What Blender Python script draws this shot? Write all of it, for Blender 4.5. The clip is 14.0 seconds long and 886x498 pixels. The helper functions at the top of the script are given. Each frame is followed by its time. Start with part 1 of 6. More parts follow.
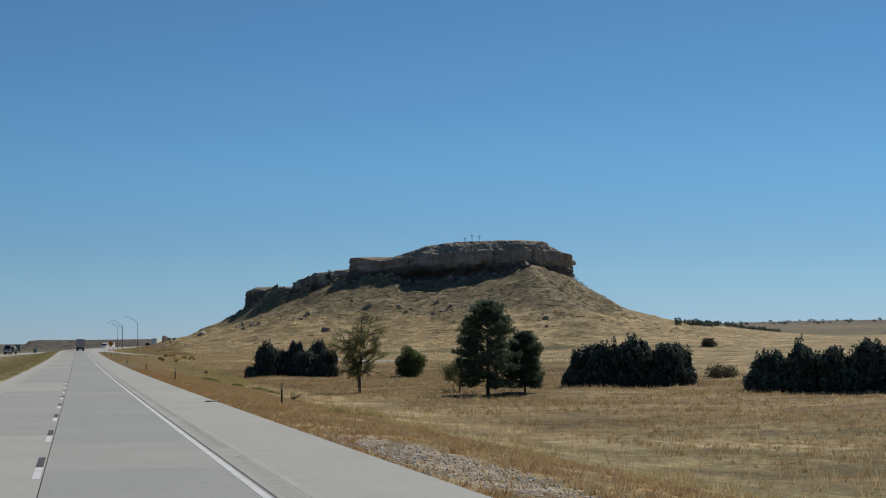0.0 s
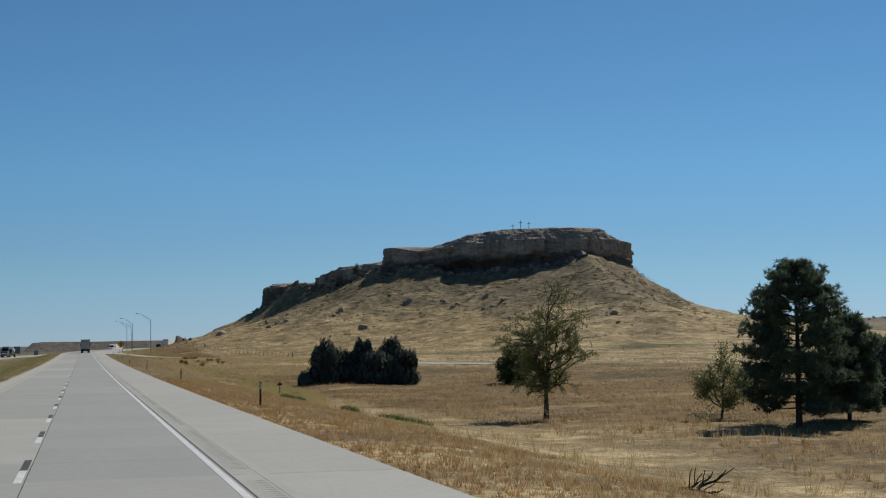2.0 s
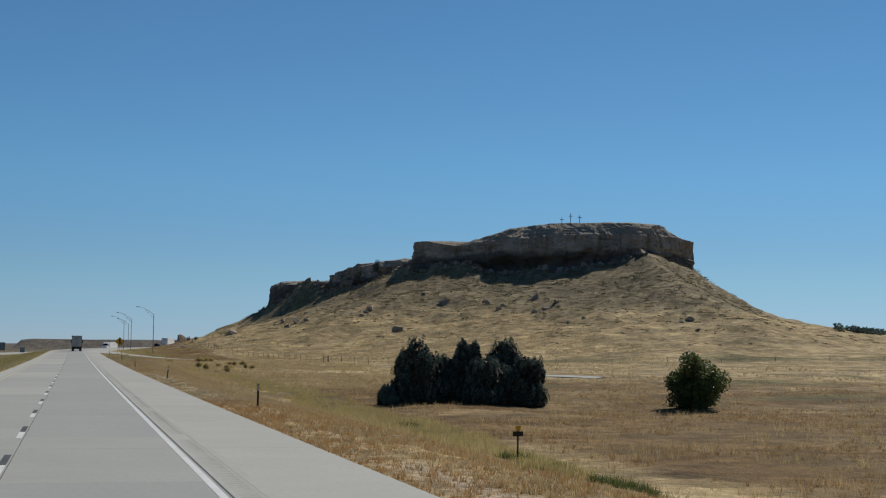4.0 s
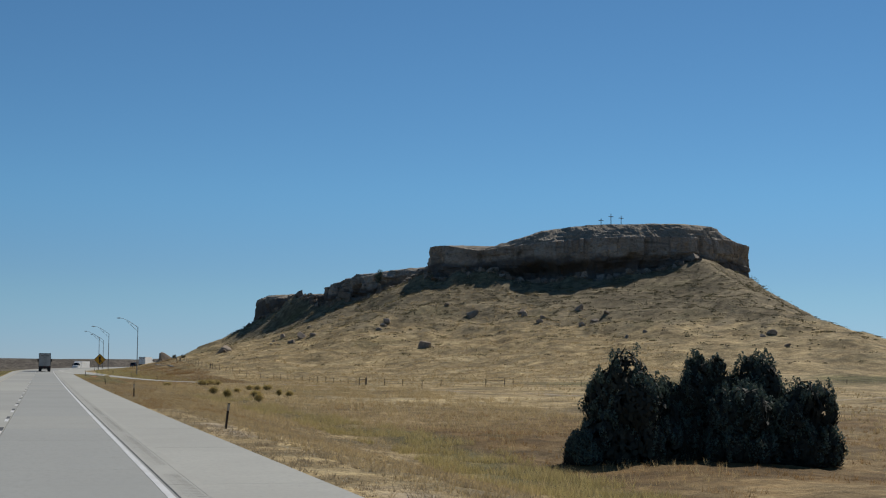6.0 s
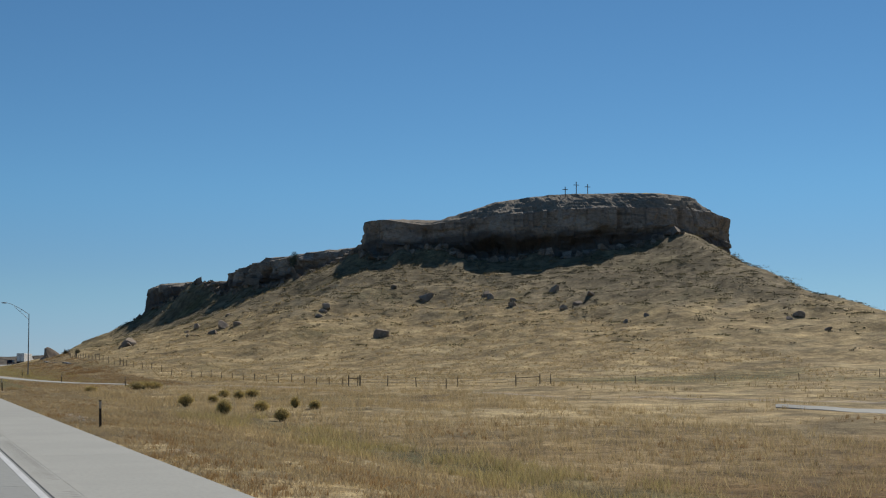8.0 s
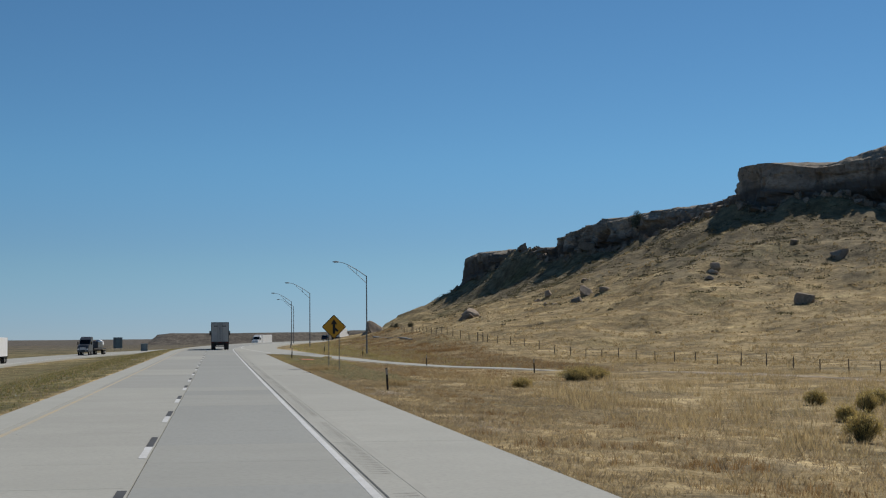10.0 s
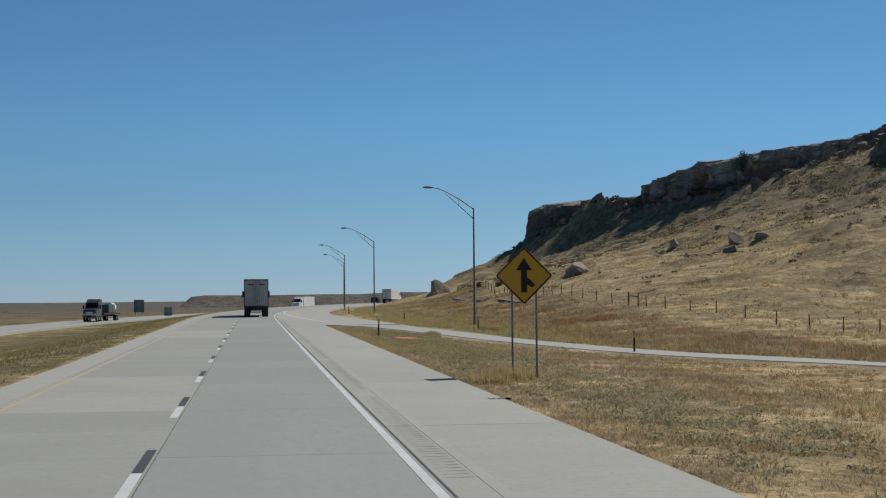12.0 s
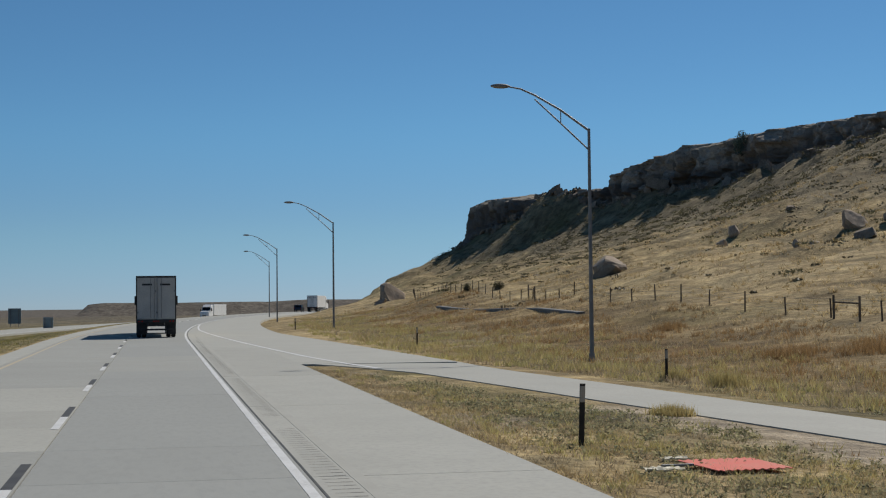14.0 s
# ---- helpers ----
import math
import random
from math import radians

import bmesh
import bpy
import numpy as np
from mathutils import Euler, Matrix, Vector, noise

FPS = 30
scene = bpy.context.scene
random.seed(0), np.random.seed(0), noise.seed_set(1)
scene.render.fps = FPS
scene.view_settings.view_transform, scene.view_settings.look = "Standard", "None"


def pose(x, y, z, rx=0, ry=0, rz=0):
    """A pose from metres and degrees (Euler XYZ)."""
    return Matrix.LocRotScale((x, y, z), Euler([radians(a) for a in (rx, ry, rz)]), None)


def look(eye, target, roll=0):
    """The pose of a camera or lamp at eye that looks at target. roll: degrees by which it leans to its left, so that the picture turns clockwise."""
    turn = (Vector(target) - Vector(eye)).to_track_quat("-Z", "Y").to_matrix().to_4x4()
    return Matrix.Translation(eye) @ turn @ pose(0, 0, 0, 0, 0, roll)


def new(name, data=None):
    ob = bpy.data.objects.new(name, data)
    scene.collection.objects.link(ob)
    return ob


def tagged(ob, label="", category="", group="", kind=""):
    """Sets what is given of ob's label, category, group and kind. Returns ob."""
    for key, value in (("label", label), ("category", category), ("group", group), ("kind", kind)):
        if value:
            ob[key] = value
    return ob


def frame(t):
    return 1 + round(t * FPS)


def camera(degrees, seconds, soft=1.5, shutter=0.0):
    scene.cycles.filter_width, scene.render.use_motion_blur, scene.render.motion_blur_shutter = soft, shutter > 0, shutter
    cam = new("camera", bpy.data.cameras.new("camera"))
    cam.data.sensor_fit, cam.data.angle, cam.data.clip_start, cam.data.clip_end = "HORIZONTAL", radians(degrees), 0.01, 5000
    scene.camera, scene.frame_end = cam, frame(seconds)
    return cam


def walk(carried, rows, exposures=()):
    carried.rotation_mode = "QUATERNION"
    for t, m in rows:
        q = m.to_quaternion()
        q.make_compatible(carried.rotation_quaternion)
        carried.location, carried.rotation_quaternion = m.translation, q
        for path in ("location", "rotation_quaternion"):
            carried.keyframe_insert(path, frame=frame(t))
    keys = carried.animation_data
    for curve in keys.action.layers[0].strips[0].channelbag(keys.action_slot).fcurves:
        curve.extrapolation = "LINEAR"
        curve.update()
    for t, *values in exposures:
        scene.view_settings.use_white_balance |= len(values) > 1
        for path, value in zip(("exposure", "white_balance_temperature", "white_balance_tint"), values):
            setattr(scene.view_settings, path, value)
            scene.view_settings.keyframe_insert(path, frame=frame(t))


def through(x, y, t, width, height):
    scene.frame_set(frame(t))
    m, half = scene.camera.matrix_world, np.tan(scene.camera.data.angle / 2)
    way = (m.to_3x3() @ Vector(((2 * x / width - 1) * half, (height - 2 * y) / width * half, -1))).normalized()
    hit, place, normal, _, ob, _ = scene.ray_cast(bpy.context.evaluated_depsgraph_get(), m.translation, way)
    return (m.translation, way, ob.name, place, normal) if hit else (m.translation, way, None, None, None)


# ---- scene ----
from mathutils.bvhtree import BVHTree

cam = camera(33.01, 14.0, soft=1.15)
PATH = [
    (0, (0.737, 0.000, 2.318), (3.1112, 9.6942, 2.9391), -0.51),
    (0.5, (0.866, 15.527, 2.227), (3.2252, 25.2257, 2.8418), -0.35),
    (1, (0.978, 30.995, 2.143), (3.3198, 40.6973, 2.7590), -0.51),
    (1.5, (1.074, 46.407, 2.066), (3.4115, 56.1102, 2.6829), -0.71),
    (2, (1.154, 61.768, 1.997), (3.4944, 71.4703, 2.6223), -0.79),
    (2.5, (1.220, 77.083, 1.935), (3.5732, 86.7817, 2.5684), -0.59),
    (3, (1.274, 92.356, 1.880), (3.6439, 102.0494, 2.5343), -0.14),
    (3.5, (1.316, 107.593, 1.831), (3.6911, 117.2838, 2.4951), 0.02),
    (4, (1.349, 122.796, 1.790), (3.7241, 132.4867, 2.4603), 0.57),
    (4.2, (1.359, 128.869, 1.775), (3.7313, 138.5609, 2.4448), 0.83),
    (4.9, (1.386, 150.095, 1.731), (3.7660, 159.7813, 2.4447), 0.68),
    (5.6, (1.400, 171.282, 1.698), (3.8591, 180.9430, 2.4809), 0.40),
    (6.3, (1.404, 192.442, 1.678), (4.0879, 202.0425, 2.4762), 0.24),
    (6.5, (1.404, 198.485, 1.675), (4.1795, 208.0601, 2.4621), -0.17),
    (7, (1.403, 213.589, 1.669), (4.4724, 223.0738, 2.4575), -0.24),
    (7.2, (1.402, 219.630, 1.669), (4.6493, 229.0561, 2.4518), -0.51),
    (7.6, (1.400, 231.714, 1.671), (4.8051, 241.0841, 2.4456), -0.42),
    (8, (1.399, 243.800, 1.676), (4.7675, 253.1848, 2.4342), -0.20),
    (8.4, (1.398, 255.892, 1.685), (4.5730, 265.3457, 2.4198), 0.06),
    (8.9, (1.399, 271.018, 1.701), (4.1615, 280.6030, 2.4010), 0.34),
    (9.3, (1.403, 283.130, 1.718), (3.7400, 292.8300, 2.3882), 0.43),
    (9.5, (1.406, 289.191, 1.727), (3.5153, 298.9441, 2.3832), 0.45),
    (10, (1.417, 304.360, 1.755), (2.9108, 314.2295, 2.3545), -0.44),
    (10.5, (1.435, 319.555, 1.788), (2.7308, 329.4650, 2.1333), -1.08),
    (11, (1.460, 334.782, 1.826), (2.6654, 344.7041, 2.1441), -1.84),
    (11.5, (1.495, 350.045, 1.869), (2.7270, 359.9632, 2.1957), -0.81),
    (12, (1.540, 365.348, 1.918), (2.7999, 375.2621, 2.2661), -0.49),
    (12.2, (1.562, 371.481, 1.938), (2.8042, 381.3984, 2.2709), -0.23),
    (12.5, (1.597, 380.696, 1.971), (2.9494, 390.5977, 2.3285), -0.89),
    (12.8, (1.637, 389.928, 2.005), (3.3100, 399.7813, 2.3538), -0.23),
    (13, (1.667, 396.094, 2.029), (3.4338, 405.9293, 2.4028), -0.51),
    (13.5, (1.751, 411.546, 2.092), (3.6382, 421.3581, 2.4818), -0.42),
    (14, (1.850, 427.056, 2.160), (3.7350, 436.8690, 2.5525), -0.56),
]
walk(cam, [(t, look(eye, target, roll)) for t, eye, target, roll in PATH])

# ---- daylight ----
TO_SUN = Vector((0.85, 0.85, 1.0)).normalized()
world = bpy.data.worlds.new("sky")
scene.world = world
world.use_nodes = True
wn = world.node_tree
sky = wn.nodes.new("ShaderNodeTexSky")
sky.sky_type, sky.sun_disc = "NISHITA", False
sky.sun_elevation, sky.sun_rotation = math.asin(TO_SUN.z), radians(45)
sky.air_density, sky.dust_density, sky.ozone_density, sky.altitude = 0.85, 0.0, 8.0, 1300
wn.nodes["Background"].inputs["Strength"].default_value = 0.0785
tint = wn.nodes.new("ShaderNodeMix")
tint.data_type, tint.blend_type = "RGBA", "MULTIPLY"
tint.inputs[0].default_value = 1.0
# dry hazy air: the lowest few degrees are greyer
up = wn.nodes.new("ShaderNodeSeparateXYZ")
wn.links.new(wn.nodes.new("ShaderNodeTexCoord").outputs["Generated"], up.inputs[0])
haze = wn.nodes.new("ShaderNodeValToRGB")
haze.color_ramp.interpolation = "EASE"
haze.color_ramp.elements[0].position, haze.color_ramp.elements[0].color = 0.0, (0.645, 0.722, 0.86, 1)
haze.color_ramp.elements[1].position, haze.color_ramp.elements[1].color = 0.125, (0.748, 0.942, 0.88, 1)
mid = haze.color_ramp.elements.new(0.055)
mid.color = (0.715, 0.805, 0.79, 1)
wn.links.new(up.outputs["Z"], haze.inputs[0])
wn.links.new(haze.outputs[0], tint.inputs[7])
wn.links.new(sky.outputs[0], tint.inputs[6])
wn.links.new(tint.outputs[2], wn.nodes["Background"].inputs[0])
sun = new("sun", bpy.data.lights.new("sun", "SUN"))
sun.data.energy, sun.data.angle, sun.data.color = 4.4, radians(0.53), (1.0, 0.94, 0.86)
sun.matrix_world = look(TO_SUN * 50, (0, 0, 0))

# ---- shape of the land ----
def road_z(y):
    """Height of the carriageway: a shallow sag along the straight."""
    u = np.minimum(y, 520.0) / 427.0
    return -2.62 * u + 2.835 * u**2 - 0.371 * u**3 + np.maximum(0, y - 520) * 0.004


def bend(y):
    """Sideways shift of the road: straight, then a long right-hand curve."""
    a = np.clip(y - 515.0, 0, 330.0)
    return a**2 / 2120.0 + np.maximum(0, y - 845.0) * 0.31


def ease(v, a, b):
    t = np.clip((v - a) / (b - a), 0, 1)
    return t * t * (3 - 2 * t)


# foot of the cliff: x, y, height
FOOT = np.array([
    (100, 897, 20), (92, 878, 19.7), (96, 850, 21), (104, 815, 23), (110, 780, 24), (114, 745, 25),
    (115, 715, 25.5), (115, 680, 26), (113, 645, 27), (107, 615, 27), (105, 604, 27), (104, 598, 27), (108, 584, 26), (118, 577, 25.5),
    (132, 566, 24.5), (146, 555, 25), (158, 551, 27), (170, 549, 31), (182, 555, 28), (192, 563, 26), (200, 590, 25.5),
    (206, 640, 25), (201, 720, 27), (181, 800, 26), (151, 862, 24), (122, 897, 22)])


def rough(x, y, size, seed):
    """Cheap smooth relief, about -1 to 1."""
    r = np.random.RandomState(seed)
    out = 0.0
    for k in range(7):
        a, f, p = r.uniform(0, math.tau), r.uniform(0.6, 1.7) * math.tau / size, r.uniform(0, math.tau, 2)
        u, v = x * math.cos(a) + y * math.sin(a), -x * math.sin(a) + y * math.cos(a)
        out = out + np.sin(u * f + p[0] + 1.3 * np.sin(v * f * 0.6 + p[1]))
    return out / 4.0


def swale(y):
    """Where the mown bench beside the road ends and taller green grass begins."""
    return np.interp(y, [0, 155, 200, 270, 297, 315, 345], [13.5, 13.5, 18.5, 21.3, 18.5, 15.7, 13.2])


def land_z(x, y):
    """Height of the ground at x, y (arrays)."""
    x, y = np.broadcast_arrays(np.asarray(x, float), np.asarray(y, float))
    d, base = x - bend(y), road_z(y)
    # verge and field beside the right shoulder
    field = np.interp(y, [-100, 140, 255, 300, 335, 360, 385, 430, 480, 520, 560, 700], [-1.9, -2.05, -2.95, -1.75, -0.85, -0.68, -0.62, -0.55, -0.35, -0.15, 0.15, 0.6])
    edge = -0.07 - 0.03 * np.clip(d - 7, 0, 3)
    edge = edge * (1 - 0.85 * ease(y, 435, 465) * (1 - ease(y, 480, 485))) - 0.14 * ease(y, 481, 486) * (1 - ease(d, 10, 13.5))
    z = edge + (field - edge) * ease(d, 8.5, 22)
    z = z + 0.22 * rough(x, y, 30, 3) * ease(d, 14, 40) + 0.05 * rough(x, y, 6, 4) * ease(d, 9, 14) * (1 - ease(y, 392, 410))
    # median and the land beyond the opposite carriageway
    left = -0.07 - 2.2 * ease(-d, 5.5, 22) + 0.25 * rough(x, y, 60, 5) * ease(-d, 48, 120)
    z = np.where(d < 0, left, z)
    # under the pavements
    z = np.where((d > -4.9) & (d < 6.9), -0.3, z)
    z = base + z
    # butte slopes
    px, py = x[..., None], y[..., None]
    a, b = FOOT, np.roll(FOOT, -1, 0)
    ab = b[:, :2] - a[:, :2]
    t = np.clip(((px - a[:, 0]) * ab[:, 0] + (py - a[:, 1]) * ab[:, 1]) / (ab**2).sum(1), 0, 1)
    qx, qy = a[:, 0] + t * ab[:, 0], a[:, 1] + t * ab[:, 1]
    dist = np.hypot(px - qx, py - qy)
    n = dist.argmin(-1)[..., None]
    far = np.take_along_axis(dist, n, -1)[..., 0]
    nx = (x - np.take_along_axis(qx, n, -1)[..., 0]) / np.maximum(far, 0.01)
    ny = (y - np.take_along_axis(qy, n, -1)[..., 0]) / np.maximum(far, 0.01)
    tt = np.take_along_axis(t, n, -1)[..., 0]
    n = n[..., 0]
    foot = a[n, 2] + tt * (b[n, 2] - a[n, 2])
    cross = (a[:, 1] > py) != (b[:, 1] > py)
    inside = (cross & (px < a[:, 0] + (py - a[:, 1]) / (b[:, 1] - a[:, 1] + 1e-9) * ab[:, 0])).sum(-1) % 2 == 1
    west = 100 - 30 * ease(y, 690, 830)
    reach = 180 * np.maximum(0, -ny)**2 + west * np.maximum(0, -nx)**2 + 55 * np.maximum(0, ny)**2 + 160 * np.maximum(0, nx)**2
    f = np.clip(1 - far / np.maximum(reach, 20), 0, 1)**1.9
    side = ease(nx, -0.2, 0.6)
    f = f * (1 - side) + side * np.exp(-far / 31.0) * (1 - ease(far, 90, 190))
    late = ease(y, 620, 760)
    f = np.where(inside, 1.0, f) * ease((d - 14 + 6 * late) / (20 - 16 * late), 0, 1)
    gully = (0.9 * rough(x, y, 26, 7) + 0.35 * rough(x, y, 9, 8)) * 4 * f * (1 - f)
    z = z + f * (foot - z) + gully + (0.16 * rough(x, y, 8, 31) + 0.08 * rough(x, y, 3.6, 32)) * ease(f, 0.03, 0.25) * ~inside
    # tongues of scree that climb the cliff
    tongue = 2.2 * ease(rough(x, y, 18, 13), -0.1, 0.9) * (1 - 0.8 * ease(x, 120, 150)) + (7.0 * np.exp(-((y - 806) / 17) ** 2) + 0.6 * np.exp(-((y - 664) / 22) ** 2)) * (x < 150)
    west_bank = ease(-x, -128, -118) * ease(y, 690, 745) * (1 - ease(y, 838, 862))
    tongue = tongue + 2.2 * west_bank
    for px, py, up, wide in ((118, 576, 3.2, 6.0), (109, 596, 1.5, 5.0), (138.5, 560.5, 1.6, 3.6), (152, 553, 1.0, 3.0)):
        tongue = tongue + up * np.exp(-((x - px) ** 2 + (y - py) ** 2) / wide**2)
    z = z + (tongue + 0.35 * rough(x, y, 5, 14)) * np.exp(-(far / np.where(inside, 1.5 + 5.0 * west_bank, 11.0)) ** 2) * ease(d, 20, 40)
    # far country
    r = np.hypot(x - 20, y - 200)
    east = ease(x / np.maximum(r, 1), 0.15, 0.4)
    rise = ease(r, 700, 1700) * (8 - 15.0 * (1 - ease(x / np.maximum(r, 1), 0.05, 0.3)) + 9 * east) + ease(r, 900, 1500) * 4 * rough(x, y, 900, 9) * (0.5 - 0.2 * east)
    z = z + np.where(np.abs(d) > 60, rise, rise * ease(r, 1050, 1500)) + east * ease(r, 150, 700) * 2.5
    # low spur running out from the butte's eastern foot
    u = np.clip(((x - 205) * 105 + (y - 490) * 138) / (105**2 + 138**2), 0.0, 1.0)
    z = z + (2.1 - 0.5 * u) * np.exp(-(np.hypot(x - 205 - 105 * u, y - 490 - 138 * u) / 21.0) ** 2)
    # long flat-topped bluff beyond the far bend
    mesa = ease(y + 10 * rough(x, y, 90, 15), 1425, 1465) * ease(x + 4 * rough(x, y, 30, 16), -52, -38) * (1 - ease(y, 2300, 2900))
    z = z + mesa * (7.4 + 0.35 * rough(x, y, 120, 17) + 1.3 * ease(x, 60, 110) - z)
    return z

# ---- materials ----
def material(name, tones, size=1.0, fine=0.1, gloss=0.9, relief=0.02, metal=0.0, world_space=False, stretch=None, spread=0.0, spec=0.3, island=0.0):
    """Two scales of noise mix the tones; relief in metres; spread: tone differs from object to object; island: from leaf to leaf."""
    m = bpy.data.materials.new(name)
    m.use_nodes = True
    nt = m.node_tree
    bsdf = nt.nodes["Principled BSDF"]
    bsdf.inputs["Roughness"].default_value, bsdf.inputs["Metallic"].default_value = gloss, metal
    bsdf.inputs["Specular IOR Level"].default_value = spec
    if world_space:
        co = nt.nodes.new("ShaderNodeNewGeometry").outputs["Position"]
    else:
        co = nt.nodes.new("ShaderNodeTexCoord").outputs["Object"]

    if stretch:
        mp = nt.nodes.new("ShaderNodeMapping")
        mp.inputs["Scale"].default_value = stretch
        nt.links.new(co, mp.inputs["Vector"])
        co = mp.outputs[0]

    def noise_node(scale, detail):
        n = nt.nodes.new("ShaderNodeTexNoise")
        n.inputs["Scale"].default_value, n.inputs["Detail"].default_value, n.inputs["Roughness"].default_value = scale, detail, 0.62
        nt.links.new(co, n.inputs["Vector"])
        return n.outputs["Fac"]

    def blend(fac, a, b):
        mx = nt.nodes.new("ShaderNodeMix")
        mx.data_type = "RGBA"
        for sock, v in ((mx.inputs[0], fac), (mx.inputs[6], a), (mx.inputs[7], b)):
            if isinstance(v, (tuple, list)):
                sock.default_value = (*v[:3], 1)
            elif isinstance(v, float):
                sock.default_value = v
            else:
                nt.links.new(v, sock)
        return mx.outputs[2]

    def widen(v, lo, hi):
        r = nt.nodes.new("ShaderNodeMapRange")
        r.inputs[1].default_value, r.inputs[2].default_value = lo, hi
        nt.links.new(v, r.inputs[0])
        return r.outputs[0]

    big, small = noise_node(1.0 / size, 5.0), noise_node(1.0 / fine, 4.0)
    col = blend(widen(big, 0.36, 0.64), tones[0], tones[1])
    if len(tones) > 2:
        col = blend(widen(small, 0.45, 0.72), col, tones[2])
    def vary(col, source, amount):
        hs = nt.nodes.new("ShaderNodeHueSaturation")
        r = nt.nodes.new("ShaderNodeMapRange")
        r.inputs[3].default_value, r.inputs[4].default_value = 1 - amount, 1 + amount
        nt.links.new(source, r.inputs[0])
        nt.links.new(r.outputs[0], hs.inputs["Value"])
        nt.links.new(col, hs.inputs["Color"])
        return hs.outputs[0]
    if spread:
        col = vary(col, nt.nodes.new("ShaderNodeObjectInfo").outputs["Random"], spread)
    if island:
        col = vary(col, nt.nodes.new("ShaderNodeNewGeometry").outputs["Random Per Island"], island)
    nt.links.new(col, bsdf.inputs["Base Color"])
    if relief:
        bump = nt.nodes.new("ShaderNodeBump")
        bump.inputs["Strength"].default_value, bump.inputs["Distance"].default_value = 0.7, relief
        nt.links.new(small, bump.inputs["Height"])
        nt.links.new(bump.outputs[0], bsdf.inputs["Normal"])
    m["col_node"] = col.node.name
    return m


def leafy(name, a, b, shine=0.55, through=0.35, island=0.35):
    """Leaves: some light comes through them."""
    m = material(name, (a, b), 2.0, 0.5, shine, 0.0, island=island, spec=0.25)
    nt = m.node_tree
    bsdf, out = nt.nodes["Principled BSDF"], nt.nodes["Material Output"]
    tr, mix = nt.nodes.new("ShaderNodeBsdfTranslucent"), nt.nodes.new("ShaderNodeMixShader")
    nt.links.new(nt.nodes[m["col_node"]].outputs[0], tr.inputs["Color"])
    mix.inputs[0].default_value = through
    nt.links.new(bsdf.outputs[0], mix.inputs[1])
    nt.links.new(tr.outputs[0], mix.inputs[2])
    nt.links.new(mix.outputs[0], out.inputs["Surface"])
    return m


def ground_material():
    """Dry prairie; the mesh's cover layer says where rust weeds (r), green grass (g) and bare soil (b) grow."""
    m = material("prairie", ((0.415, 0.315, 0.16), (0.25, 0.182, 0.09), (0.445, 0.345, 0.182)), 9.0, 0.8, 0.95, 0.0, world_space=True, spec=0.08)
    nt = m.node_tree
    bsdf = nt.nodes["Principled BSDF"]
    col = nt.nodes[m["col_node"]].outputs[2]
    at = nt.nodes.new("ShaderNodeVertexColor")
    at.layer_name = "cover"
    sep = nt.nodes.new("ShaderNodeSeparateColor")
    nt.links.new(at.outputs[0], sep.inputs[0])
    geo = nt.nodes.new("ShaderNodeNewGeometry")
    patch = nt.nodes.new("ShaderNodeTexNoise")
    patch.inputs["Scale"].default_value, patch.inputs["Detail"].default_value, patch.inputs["Roughness"].default_value = 0.7, 6, 0.7
    nt.links.new(geo.outputs["Position"], patch.inputs["Vector"])
    # olive and grey-brown growth in streaks
    lay = nt.nodes.new("ShaderNodeMapping")
    lay.inputs["Scale"].default_value = (0.45, 1, 1)
    nt.links.new(geo.outputs["Position"], lay.inputs["Vector"])
    for scale, lo, hi, top, tone in ((0.30, 0.50, 0.62, 0.62, (0.225, 0.188, 0.108)), (0.085, 0.52, 0.62, 0.4, (0.50, 0.40, 0.225)), (0.9, 0.58, 0.70, 0.35, (0.19, 0.145, 0.08))):
        n = nt.nodes.new("ShaderNodeTexNoise")
        n.inputs["Scale"].default_value, n.inputs["Detail"].default_value, n.inputs["Roughness"].default_value = scale, 5, 0.65
        nt.links.new(lay.outputs[0], n.inputs["Vector"])
        rg = nt.nodes.new("ShaderNodeMapRange")
        for k, val in enumerate((lo, hi, 0.0, top)):
            rg.inputs[k + 1].default_value = val
        nt.links.new(n.outputs["Fac"], rg.inputs[0])
        mx = nt.nodes.new("ShaderNodeMix")
        mx.data_type = "RGBA"
        nt.links.new(rg.outputs[0], mx.inputs[0])
        nt.links.new(col, mx.inputs[6])
        mx.inputs[7].default_value = (*tone, 1)
        col = mx.outputs[2]
    for source, tone in ((at.outputs["Alpha"], (0.205, 0.170, 0.106)), (sep.outputs[0], (0.166, 0.104, 0.042)), (sep.outputs[1], (0.150, 0.135, 0.060)), (sep.outputs[2], (0.36, 0.30, 0.22))):
        mul = nt.nodes.new("ShaderNodeMath")
        mul.operation = "MULTIPLY_ADD"
        nt.links.new(source, mul.inputs[0])
        mul.inputs[1].default_value = 1.6
        sub = nt.nodes.new("ShaderNodeMath")
        sub.operation, sub.inputs[1].default_value = "MULTIPLY_ADD", 1.6
        nt.links.new(patch.outputs["Fac"], sub.inputs[0])
        sub.inputs[2].default_value = -1.3
        nt.links.new(sub.outputs[0], mul.inputs[2])
        mul.use_clamp = True
        mx = nt.nodes.new("ShaderNodeMix")
        mx.data_type = "RGBA"
        nt.links.new(mul.outputs[0], mx.inputs[0])
        nt.links.new(col, mx.inputs[6])
        mx.inputs[7].default_value = (*tone, 1)
        col = mx.outputs[2]
    # far off: sagebrush grey-brown, with distance haze mixed into the colour
    heath = nt.nodes.new("ShaderNodeVertexColor")
    heath.layer_name = "heath"
    mx = nt.nodes.new("ShaderNodeMix")
    mx.data_type = "RGBA"
